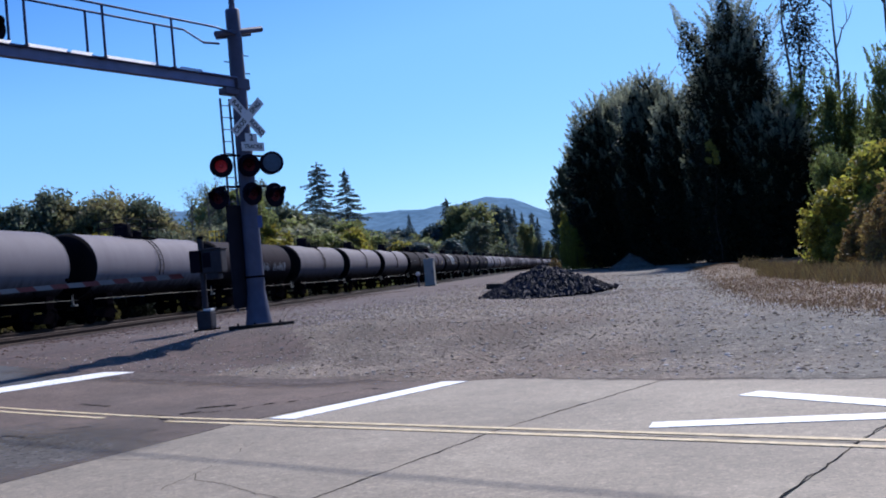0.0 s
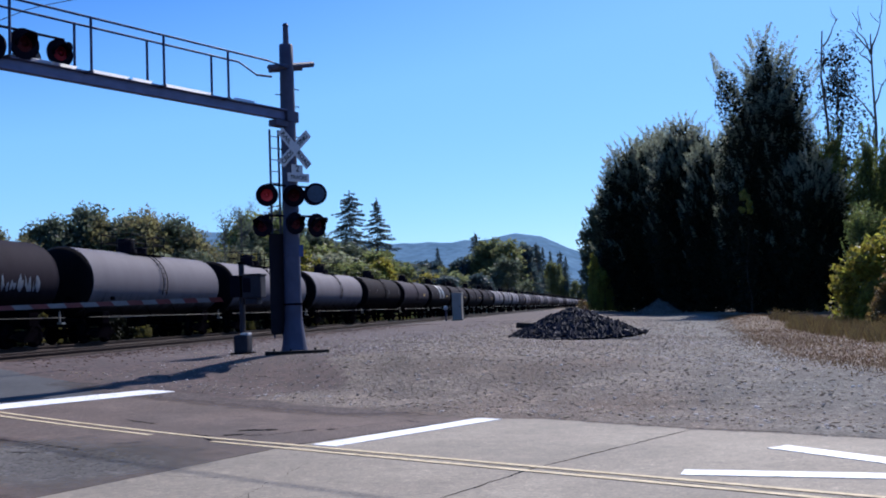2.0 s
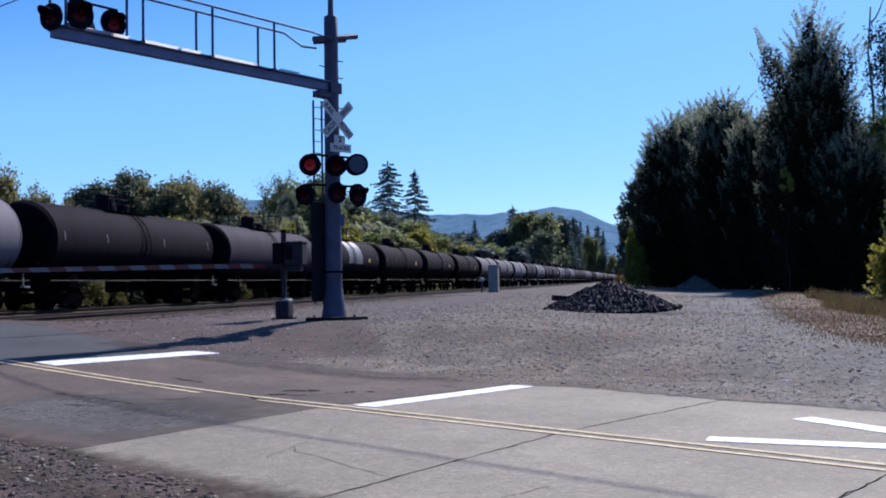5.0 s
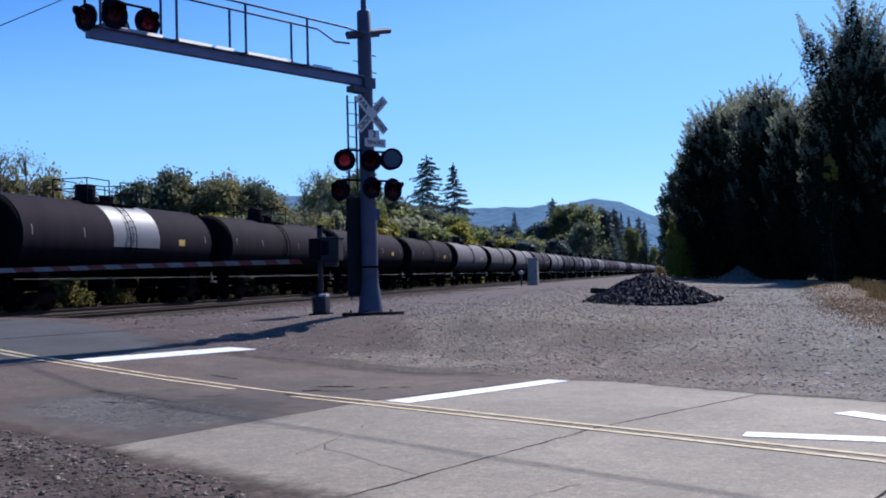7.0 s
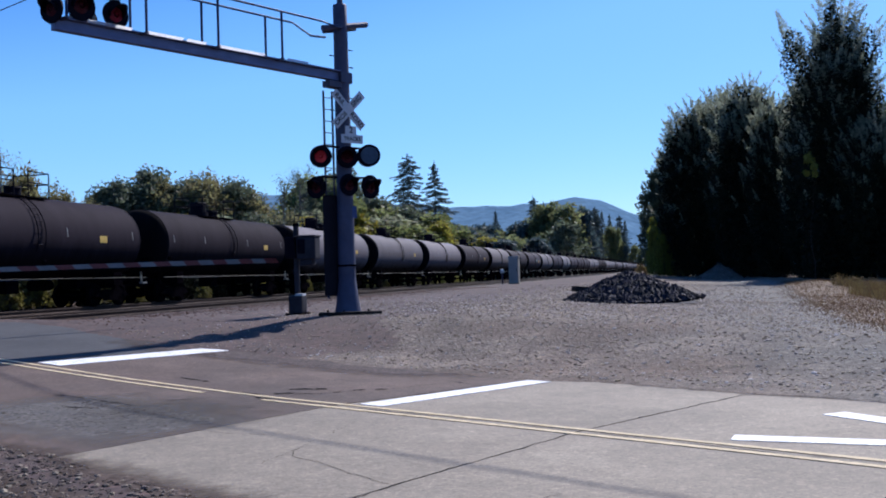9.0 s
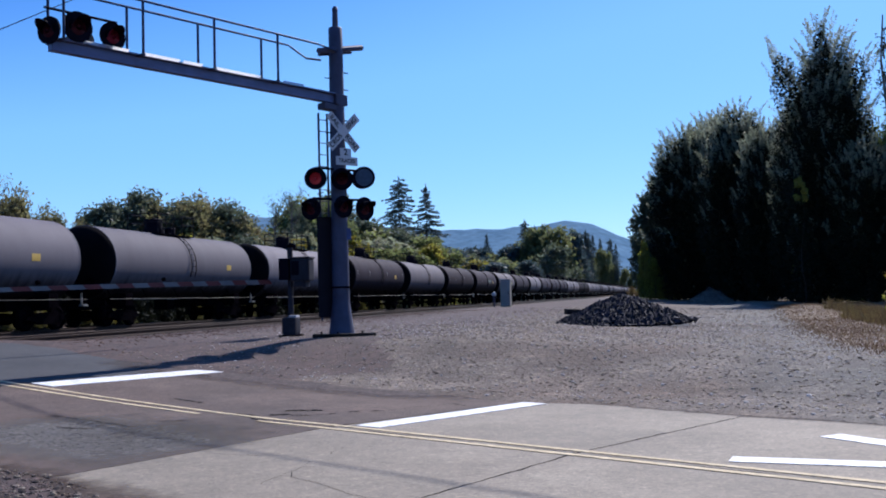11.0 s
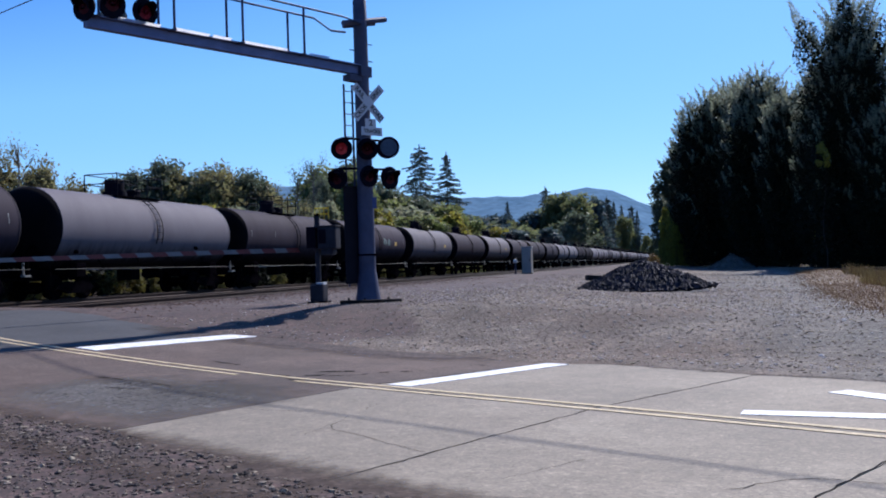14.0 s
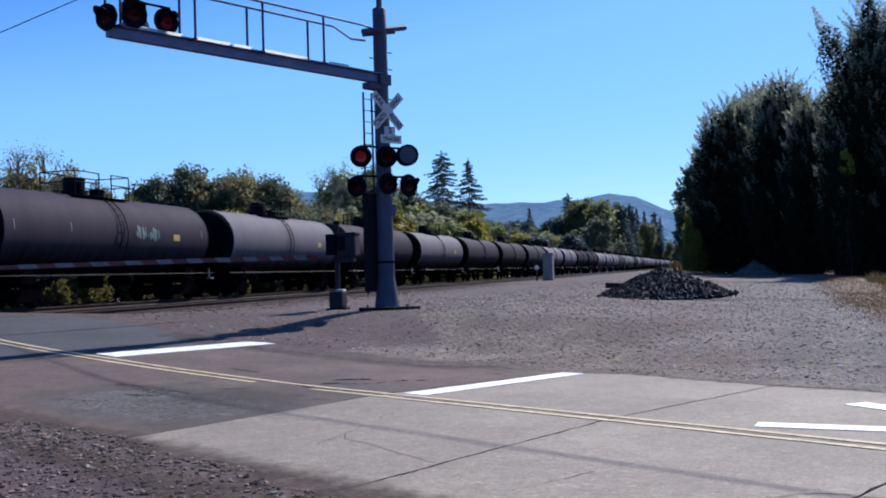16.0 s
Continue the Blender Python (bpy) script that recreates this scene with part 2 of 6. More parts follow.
M_BAND = mat("white_tank_band", (0.118, 0.116, 0.131), (0.155, 0.152, 0.17), 0.8, 0.5, 0.001, 30, 0.06, stretch=(1, 1.5, 0.3))
M_PLAC = mat("yellow_placard", (0.468, 0.306, 0.051), (0.552, 0.374, 0.085), 4, 0.6, 0.0, 40, 0.05)
M_SPRAY = mat("pale_blue_spray_paint", (0.045, 0.062, 0.095), (0.125, 0.15, 0.19), 3.5, 0.6, 0.0, 40, 0.1)
M_SPRAY2 = mat("pale_green_spray_paint", (0.06188, 0.106, 0.0975), (0.1417, 0.1989, 0.1859), 3.5, 0.6, 0.0, 40, 0.1)
M_REFLECT = mat("pale_reflector_strip", (0.15, 0.15, 0.145), (0.2, 0.2, 0.19), 5, 0.4, 0.0, 40, 0.05)
M_PIPE = mat("worn_steel_handrail", (0.0748, 0.07172, 0.06864), (0.1135, 0.1109, 0.1047), 4, 0.4, 0.0, 40, 0.1, metal=0.7)
M_BARK = mat("bark", (0.034, 0.0272, 0.0218), (0.068, 0.0544, 0.0442), 3, 0.95, 0.02, 12, 0.3, stretch=(1, 1, 0.2))
M_DEADWOOD = mat("dead_grey_wood", (0.068, 0.0612, 0.0578), (0.129, 0.119, 0.112), 3, 0.9, 0.01, 20, 0.3, stretch=(1, 1, 0.2))
# Near-black leaf tone: the crowns' inner shade is put into the colour.
M_LEAFDK = mat("shaded_green_leaf", (0.007, 0.0098, 0.0062), (0.0145, 0.019, 0.0105), 0.25, 0.6, 0, 8, 0.2, island=0.5, transl=0.2, spec=0.08)
M_LEAFMID = mat("mid_green_leaf", (0.12, 0.146, 0.05), (0.19, 0.205, 0.075), 0.25, 0.55, 0, 8, 0.2, island=0.4, transl=0.65)
M_LEAFYEL = mat("yellowing_leaf", (0.18, 0.175, 0.03), (0.30, 0.265, 0.045), 0.3, 0.6, 0, 8, 0.2, island=0.4, transl=0.6)
M_LEAFOLIVE = mat("olive_leaf", (0.142, 0.136, 0.062), (0.23, 0.205, 0.096), 0.2, 0.6, 0, 8, 0.2, island=0.35, transl=0.62)
M_LEAFASH = mat("grey_green_leaf", (0.075, 0.095, 0.062), (0.12, 0.142, 0.09), 0.25, 0.55, 0, 8, 0.2, island=0.35, transl=0.55)
M_LEAFRUST = mat("rust_brown_leaf", (0.16, 0.105, 0.038), (0.24, 0.165, 0.06), 0.4, 0.7, 0, 8, 0.2, island=0.4, transl=0.45)
M_NEEDLE = mat("fir_needles", (0.03588, 0.05796, 0.04896), (0.06624, 0.09384, 0.07488), 0.3, 0.6, 0, 8, 0.2, island=0.35, transl=0.1)
M_GRASS = mat("dry_grass", (0.112, 0.07, 0.04), (0.165, 0.11, 0.063), 0.35, 0.9, 0, 8, 0.2, island=0.3, transl=0.4)
# Distance haze is put into the hill's blue, with a glow besides.
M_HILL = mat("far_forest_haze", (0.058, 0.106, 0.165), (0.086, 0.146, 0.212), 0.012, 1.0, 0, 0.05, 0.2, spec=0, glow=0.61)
# Far leaves: distance haze is put into these bluish and olive colours.
M_LEAFFAR = mat("hazy_blue_green_leaf", (0.04, 0.068, 0.075), (0.07, 0.104, 0.1), 0.2, 0.6, 0, 8, 0.2, island=0.3, transl=0.45)
M_FAROLIVE = mat("hazy_olive_leaf", (0.1, 0.122, 0.058), (0.19, 0.2, 0.085), 0.2, 0.7, 0, 8, 0.2, island=0.3, transl=0.75)
M_SAGE = mat("sage_leaf", (0.185, 0.2, 0.12), (0.29, 0.3, 0.185), 0.2, 0.6, 0, 8, 0.2, island=0.3, transl=0.65)
M_WEED = mat("dry_weed_leaf", (0.085, 0.08, 0.02), (0.155, 0.135, 0.035), 0.5, 0.7, 0, 8, 0.2, island=0.45, transl=0.5)
M_STRAW = mat("olive_straw", (0.1, 0.073, 0.033), (0.16, 0.117, 0.053), 0.4, 0.9, 0, 8, 0.2, island=0.4, transl=0.35)
# Gate arm's white sheeting, darkened in colour for its shaded side.
M_ARMWHITE = mat("shaded_white_sheeting", (0.098, 0.098, 0.108), (0.14, 0.14, 0.153), 4, 0.5, 0.0, 60, 0.08)
M_GRATING = mat("pale_translucent_grating", (0.85, 0.85, 0.86), (0.9, 0.9, 0.9), 4, 0.5, 0.0, 60, 0.08, transl=0.9)
M_LEAFALDER = mat("bright_green_leaf", (0.055, 0.08, 0.026), (0.195, 0.225, 0.066), 0.5, 0.5, 0, 8, 0.2, island=0.6, transl=0.65)
# Sunlit copy of the grove's leaf: the light is in the colour.
M_LEAFLIT = mat("sunlit_outer_leaf", (0.16, 0.182, 0.125), (0.33, 0.35, 0.25), 0.25, 0.45, 0, 8, 0.2, island=0.5, transl=0.6, spec=0.45)
M_DULLGREY = mat("dull_grey_paint", (0.02, 0.02, 0.028), (0.034, 0.034, 0.045), 3, 0.7, 0.001, 60, 0.15, spec=0.15)
M_SLATE = mat("dark_slate_paint", (0.0085, 0.0082, 0.0135), (0.0145, 0.014, 0.0205), 2, 0.8, 0.001, 60, 0.12, spec=0.1)
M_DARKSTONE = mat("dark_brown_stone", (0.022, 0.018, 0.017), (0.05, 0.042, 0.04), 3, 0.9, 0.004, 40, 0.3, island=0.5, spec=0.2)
# Near-black ground between and under the two tracks.
M_DARKBED = mat("near_black_track_bed", (0.010, 0.008, 0.0075), (0.026, 0.021, 0.019), 1.5, 0.95, 0.02, 18, 0.3, spec=0.1)
M_WIRE = mat("cable_sheath", (0.0136, 0.0136, 0.0136), (0.0204, 0.0204, 0.0204), 5, 0.6, 0, 40, 0)


# ---- mesh helpers ----
def part(name, bm, material, parent=None, label="", smooth=False):
    me = bpy.data.meshes.new(name)
    bm.to_mesh(me)
    bm.free()
    return part_mesh(name, me, material, parent, label, smooth)


def part_mesh(name, me, material, parent=None, label="", smooth=False):
    if material:
        me.materials.append(material)
    if smooth:
        me.shade_smooth()
    ob = new(name, me)
    ob.parent = parent
    if label:
        ob["label"] = label
    return ob


def empty(name, m, label, category, group="", kind=""):
    ob = new(name)
    ob.empty_display_size = 0.2
    ob.matrix_basis = m
    return tagged(ob, label, category, group, kind)


def raw_mesh(name, verts, faces):
    me = bpy.data.meshes.new(name)
    me.from_pydata([tuple(map(float, v)) for v in verts], [], faces)
    me.validate()
    return me


def quads_mesh(name, corners):
    """Mesh of separate faces from an (n, corners, 3) array."""
    n, k = corners.shape[:2]
    me = bpy.data.meshes.new(name)
    me.vertices.add(k * n)
    me.vertices.foreach_set("co", np.ascontiguousarray(corners, dtype=np.float32).ravel())
    me.loops.add(k * n)
    me.loops.foreach_set("vertex_index", np.arange(k * n, dtype=np.int32))
    me.polygons.add(n)
    me.polygons.foreach_set("loop_start", np.arange(0, k * n, k, dtype=np.int32))
    me.update(calc_edges=True)
    return me


def box(bm, x0, y0, z0, x1, y1, z1, bev=0.0, m=None):
    r = bmesh.ops.create_cube(bm, size=1)
    vs = r["verts"]
    t = Matrix.Translation(((x0 + x1) / 2, (y0 + y1) / 2, (z0 + z1) / 2)) @ Matrix.Diagonal((x1 - x0, y1 - y0, z1 - z0, 1))
    bmesh.ops.transform(bm, matrix=(m @ t) if m else t, verts=vs)
    if bev:
        es = list({e for v in vs for e in v.link_edges})
        bmesh.ops.bevel(bm, geom=es, offset=bev, segments=2, affect="EDGES", profile=0.7)


def tube(bm, a, b, r, r2=None, seg=10):
    a, b = Vector(a), Vector(b)
    d = b - a
    q = d.to_track_quat("Z", "Y").to_matrix().to_4x4()
    bmesh.ops.create_cone(bm, cap_ends=True, segments=seg, radius1=r, radius2=r if r2 is None else r2, depth=d.length,
                          matrix=Matrix.Translation((a + b) / 2) @ q)


def lathe(bm, profile, axis_m, seg=24):
    """Turned shape: profile is a list of (radius, height)."""
    rings = []
    for r, z in profile:
        if r < 1e-5:
            rings.append([bm.verts.new(axis_m @ Vector((0, 0, z)))])
        else:
            rings.append([bm.verts.new(axis_m @ Vector((r * math.cos(2 * math.pi * i / seg), r * math.sin(2 * math.pi * i / seg), z)))
                          for i in range(seg)])
    for p, q in zip(rings, rings[1:]):
        for i in range(seg):
            j = (i + 1) % seg
            if len(p) == 1:
                bm.faces.new((p[0], q[i], q[j]))
            elif len(q) == 1:
                bm.faces.new((p[i], p[j], q[0]))
            else:
                bm.faces.new((p[i], p[j], q[j], q[i]))


def smooth01(a, b, v):
    k = min(1.0, max(0.0, (v - a) / (b - a)))
    return k * k * (3 - 2 * k)


# ---- plan: the road's own axes ----
RO = Vector((-0.77, 9.69, 0))
RU = Vector((0.853, -0.521, 0)).normalized()
RN = Vector((0.521, 0.853, 0)).normalized()
HALF = 3.7
TRACK_NEAR, TRACK_FAR, RAIL_Z = -18.05, -23.3, 0.77


def lerp_table(table, v):
    if v <= table[0][0]:
        return table[0][1]
    for (a, p), (b, q) in zip(table, table[1:]):
        if v <= b:
            return p + (q - p) * (v - a) / (b - a)
    return table[-1][1]


BEND = [(-60, -4.2), (-30, -2.3), (-18, -1.5), (-13, -1.15), (-11, -0.8), (-8, -0.22), (-5, 0.03), (-3, 0.07), (0, 0.13), (3, 0.2), (6, 0.22), (90, 0.22)]
RISE = [(-70, 0.1), (-38, 0.5), (-30, 0.755), (-18, 0.755), (-14.5, 0.5), (-11, 0.27), (-8.5, 0.1), (-6, 0.01), (-5, 0), (90, 0)]


def road_z(u):
    return (lerp_table(RISE, u - 0.7) + lerp_table(RISE, u) + lerp_table(RISE, u + 0.7)) / 3


def road_point(u, n, up=0.0):
    w = n + (lerp_table(BEND, u - 1) + lerp_table(BEND, u) + lerp_table(BEND, u + 1)) / 3
    p = RO + RU * u + RN * w
    return Vector((p.x, p.y, road_z(u) + up))


def road_coords(x, y):
    d = Vector((x, y, 0)) - RO
    u = d.dot(RU)
    return u, d.dot(RN) - lerp_table(BEND, u)


def ground_z(x, y):
    u, n = road_coords(x, y)
    lot = 0.66 - 0.3 * smooth01(-5, 5, x)
    if x < -28:
        lot = 0.6 - 0.6 * smooth01(-28, -36, x)
    rz = road_z(u)
    k = smooth01(4.6, 9.0, n) if n > 0 else smooth01(4.2, 14, -n) * (1 if x < -9 else 0)
    z = rz + (lot - rz) * k
    if -28 < x < -14:
        z += (0.60 - z) * smooth01(-14, -16.2, x) * smooth01(-28, -26, x)
    if abs(n) < 5.6:
        e = abs(n) + 0.35 * noise.noise(Vector((x * 0.7, y * 0.7, 9)))
        near = 0.42 if n < 0 else 0.0
        rim = rz - 0.03 + 0.048 * smooth01(3.25 + near, 3.7 + near, e)
        z = rim if abs(n) < 4.3 else rim + (z - rim) * smooth01(4.3, 5.6, abs(n))
    z += 0.05 * noise.noise(Vector((x * 0.25, y * 0.25, 3))) * smooth01(4.2, 6, abs(n)) * (0.3 if x < -14 else 1)
    z += 0.5 * math.exp(-((x - 6.5) / 1.5) ** 2 - ((y - 48) / 6) ** 2)
    far = math.hypot(x, y)
    return z + (1.0 * noise.noise(Vector((x * 0.01, y * 0.01, 0))) * smooth01(150, 500, far))


def axis_lines(lo, hi, a, b, fine, grow=1.16):
    v = list(np.arange(a, b + fine / 2, fine))
    s = fine
    while v[-1] < hi:
        s *= grow
        v.append(v[-1] + s)
    s = fine
    while v[0] > lo:
        s *= grow
        v.insert(0, v[0] - s)
    return v


VERGE = [(-50, 30), (11, 9), (16.3, 4.6), (18.5, 4.1), (23, 3.9), (28, 4.0), (36, 4.6), (45, 5.1), (52, 5.7), (73, 7.8), (110, 8), (4000, 8)]


def build_ground():
    xs, ys = axis_lines(-4000, 4000, -24, 12, 0.26), axis_lines(-3000, 4500, 0, 34, 0.26, 1.12)
    verts = [(x, y, ground_z(x, y)) for y in ys for x in xs]
    w = len(xs)
    faces = [(j * w + i, j * w + i + 1, (j + 1) * w + i + 1, (j + 1) * w + i) for j in range(len(ys) - 1) for i in range(w - 1)]
    me = raw_mesh("ground", verts, faces)
    ob = part_mesh("ground", me, M_LOT, None, smooth=True)
    me.materials.append(M_FIELD)
    me.materials.append(M_SHOULDER)
    me.materials.append(M_DARKBED)
    for p in me.polygons:
        x, y, _ = p.center
        edge = lerp_table(VERGE, y)
        u, n = road_coords(x, y)
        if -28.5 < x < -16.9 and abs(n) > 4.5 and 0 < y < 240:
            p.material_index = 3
        elif x < -29 or (x > edge and n > 4.4) or y > 240 or y < -25 or x > 60:
            p.material_index = 1
        elif n < -3.3 and x < 12 or (x < -6.2 + 2.6 * noise.noise(Vector((x * 0.4, y * 0.4, 5))) and n > 3.3):
            p.material_index = 2
    tagged(ob, "pale grey-brown gravel lot and dry field ground", "ground", kind="structure")


build_ground()


# ---- road ----
def strip(name, u0, u1, n0, n1, up, thick, material, parent, step=0.5, rough_edge=0.0, label="", kind="", sk0=0.0, sk1=0.0):
    """A slab of road between two stations."""
    k = max(1, round((u1 - u0) / step))
    us = [u0 + (u1 - u0) * i / k for i in range(k + 1)]
    j = lambda: RNG.uniform(-rough_edge, rough_edge) if rough_edge else 0
    bm = bmesh.new()
    rows = []
    for u in us:
        a, b = n0 + j(), n1 + j()
        m = 4
        sk = sk0 + (sk1 - sk0) * (u - u0) / (u1 - u0)
        top = [bm.verts.new(road_point(u + sk * (a + (b - a) * i / m), a + (b - a) * i / m, up)) for i in range(m + 1)]
        low = [bm.verts.new(road_point(u + sk * a, a, up - thick)), bm.verts.new(road_point(u + sk * b, b, up - thick))]
        rows.append((top, low))
    for (t0, l0), (t1, l1) in zip(rows, rows[1:]):
        for i in range(len(t0) - 1):
            bm.faces.new((t0[i], t1[i], t1[i + 1], t0[i + 1]))
        bm.faces.new((l0[0], l1[0], t1[0], t0[0]))
        bm.faces.new((t0[-1], t1[-1], l1[1], l0[1]))
    for (t0, l0) in (rows[0], rows[-1]):
        bm.faces.new((*t0, l0[1], l0[0]))
    bmesh.ops.recalc_face_normals(bm, faces=bm.faces)
    ob = part(name, bm, material, parent, label)
    if kind:
        ob["kind"] = kind
    return ob


road = tagged(new("road"), "two-lane road, concrete slabs meeting worn asphalt at a crossing", "road", kind="structure")
strip("asphalt_surface", -70, -3.83, -HALF - 0.6, HALF + 0.2, 0, 0.08, M_ASPH, road, 0.6, 0.12, "worn grey-brown asphalt surface")
strip("asphalt_infill", -4.3, -3.82, -HALF - 0.4, -0.02, 0.002, 0.06, M_ASPH, road, 0.3, 0.02, sk1=-0.155)
strip("asphalt_infill", -4.3, -3.84, 0.0, HALF + 0.1, 0.002, 0.06, M_ASPH, road, 0.3, 0.02, sk1=0.1)
strip("asphalt_shoulder", -12.2, -10.0, HALF - 0.1, HALF + 1.0, 0.002, 0.08, M_ASPH, road, 0.4, 0.08)
strip("asphalt_apron", -34, -11.3, -HALF - 0.1, HALF + 0.3, 0.004, 0.02, M_APRON, road, 0.4, 0.1, "smooth blue-grey asphalt over the crossing")
SLAB_U = [-3.81, -0.09, 3.24, 8.0, 12.6, 17.2, 22, 27, 32, 60]
for i, (a, b) in enumerate(zip(SLAB_U, SLAB_U[1:])):
    strip("concrete_slab", a + 0.006, b - 0.006, 0.006, HALF - 0.05, 0.0, 0.12, M_CONC, road, 0.5, 0.012, sk0=0 if i else 0.1, sk1=0)
    strip("concrete_slab", a + 0.006, b - 0.006, -HALF - 0.5, -0.006, 0.0, 0.12, M_CONC, road, 0.5, 0.04, sk0=-(0.13, 0.05)[i > 1] if i else -0.155, sk1=-(0.13, 0.05)[i > 0])


def crack(name, pts, w, material=M_TAR, up=0.004, parent=None):
    """A thin wandering line of tar or an open crack along the road."""
    bm = bmesh.new()
    prev = None
    for (u0, n0), (u1, n1) in zip(pts, pts[1:]):
        k = max(2, int(math.hypot(u1 - u0, n1 - n0) / 0.12))
        for i in range(k + 1):
            t = i / k
            u, n = u0 + (u1 - u0) * t + RNG.normal(0, 0.012), n0 + (n1 - n0) * t + RNG.normal(0, 0.012)
            ww = w * RNG.uniform(0.4, 1.25)
            d = Vector((u1 - u0, n1 - n0)).normalized()
            cur = (bm.verts.new(road_point(u - d.y * ww, n + d.x * ww, up)), bm.verts.new(road_point(u + d.y * ww, n - d.x * ww, up)))
            if prev:
                bm.faces.new((prev[0], prev[1], cur[1], cur[0]))
            prev = cur
    return part(name, bm, material, parent)


def film_material(name, c1, c2, most, scale=2.5):
    """A thin see-through film: dust or grime that fades towards its rim."""
    m = mat(name, c1, c2, 3, 0.95, 0, 40, 0.2, spec=0.1, cells=((24, 0.3, 0.8, 0.3),))
    nt = m.node_tree
    L, N = nt.links.new, nt.nodes.new
    at = N("ShaderNodeAttribute")
    at.attribute_name = "fade"
    no = N("ShaderNodeTexNoise")
    no.inputs["Scale"].default_value, no.inputs["Detail"].default_value, no.inputs["Roughness"].default_value = scale, 6, 0.7
    co = N("ShaderNodeTexCoord")
    L(co.outputs["Object"], no.inputs[0])
    ad = N("ShaderNodeMath")
    ad.operation = "ADD"
    L(at.outputs["Fac"], ad.inputs[0])
    L(no.outputs[0], ad.inputs[1])
    mr = N("ShaderNodeMapRange")
    mr.inputs[1].default_value, mr.inputs[2].default_value, mr.inputs[4].default_value = 0.72, 1.25, most
    L(ad.outputs[0], mr.inputs[0])
    tr, mx = N("ShaderNodeBsdfTransparent"), N("ShaderNodeMixShader")
    L(mr.outputs[0], mx.inputs[0])
    L(tr.outputs[0], mx.inputs[1])
    L(nt.nodes["Principled BSDF"].outputs[0], mx.inputs[2])
    L(mx.outputs[0], nt.nodes["Material Output"].inputs[0])
    return m


def film(name, u0, u1, n0, n1, material, up, label, sk=0.0):
    ku, kn = max(4, int((u1 - u0) / 0.25)), max(4, int((n1 - n0) / 0.15))
    verts, fade = [], []
    for i in range(ku + 1):
        for j in range(kn + 1):
            a, b = i / ku, j / kn
            n = n0 + (n1 - n0) * b
            verts.append(tuple(road_point(u0 + (u1 - u0) * a + sk * n, n, up)))
            fade.append(min(1.0, 4 * min(a, 1 - a)) * min(1.0, 2.2 * min(b, 1 - b)))
    w = kn + 1
    me = raw_mesh(name, verts, [(i * w + j, (i + 1) * w + j, (i + 1) * w + j + 1, i * w + j + 1) for i in range(ku) for j in range(kn)])
    me.attributes.new("fade", "FLOAT", "POINT").data.foreach_set("value", fade)
    return part_mesh(name, me, material, road, label)


M_DUST = film_material("lot_dust", (0.075, 0.06, 0.056), (0.12, 0.098, 0.09), 0.9)
M_GRIME = film_material("dark_grime", (0.02, 0.018, 0.019), (0.035, 0.031, 0.032), 0.13, 4.5)


crack("tar_joint", [(0.40, -3.68), (0.25, -2.6), (-0.09, 0.05), (-0.09, 3.45)], 0.008, parent=road)
crack("tar_joint", [(3.46, -3.68), (3.33, -1.9), (3.24, 0.0), (3.24, 3.5)], 0.008, parent=road)
crack("crack", [(-1.6, -2.3), (-1.38, -2.5), (-0.98, -2.54), (-0.37, -2.7), (0.0, -2.77), (0.28, -2.82)], 0.0032, parent=road)
crack("crack", [(-2.33, -1.05), (-2.1, -1.45)], 0.0035, parent=road)
crack("crack", [(-1.9, -1.85), (-1.62, -2.28), (-1.3, -2.9)], 0.0026, parent=road)
crack("crack", [(-3.3, -2.15), (-3.0, -2.05), (-2.6, -1.92)], 0.005, parent=road)
crack("crack", [(2.84, -2.58), (2.98, -2.08), (3.26, -1.87), (3.6, -1.83), (4.1, -1.86)], 0.006, parent=road)
crack("crack", [(1.41, -3.25), (1.45, -2.75), (1.46, -2.3)], 0.0035, parent=road)
crack("tar_joint", [(-3.5, 3.5), (-3.68, 1.6), (-3.8, 0.2)], 0.008, parent=road)
# ragged black tar streaks on the asphalt
for pts, w in (([(-5.71, 0.82), (-5.5, 1.0), (-5.27, 1.13)], 0.075), ([(-5.47, 0.36), (-5.33, 0.56)], 0.05), ([(-4.86, 1.21), (-4.74, 1.36)], 0.025),
               ([(-4.63, 1.44), (-4.53, 1.55)], 0.03), ([(-8.1, 0.7), (-7.75, 0.68), (-7.4, 0.66)], 0.035), ([(-6.64, -2.05), (-6.19, -1.88)], 0.03),
               ([(-6.15, -0.95), (-5.93, -0.64)], 0.025), ([(-5.45, 0.0), (-5.08, -0.02)], 0.03), ([(-4.3, 2.71), (-3.95, 2.6)], 0.022),
               ([(-5.97, 0.2), (-5.58, 0.21)], 0.022), ([(-7.77, -1.53), (-6.79, -1.45), (-6.0, -1.42)], 0.02), ([(-5.2, 0.5), (-4.9, 0.75), (-4.86, 1.1)], 0.018),
               ([(-4.5, 1.6), (-4.4, 2.2), (-4.3, 2.7)], 0.012), ([(-6.9, -2.9), (-6.3, -2.6)], 0.025)):
    # torn into short pieces of uneven width along the line
    pieces = 6
    for j in range(pieces):
        bit = []
        for k in (j + RNG.uniform(-0.1, 0.3), j + 0.5, j + RNG.uniform(0.65, 1.05)):
            f = min(0.999, max(0.0, k / pieces)) * (len(pts) - 1)
            a, b = pts[int(f)], pts[int(f) + 1]
            bit.append((a[0] + (b[0] - a[0]) * (f % 1) + RNG.normal(0, 0.015), a[1] + (b[1] - a[1]) * (f % 1) + RNG.normal(0, w * 0.35)))
        crack("tar_streak", bit, w * RNG.uniform(0.35, 1.5), up=0.0066 + 0.0001 * j, parent=road)
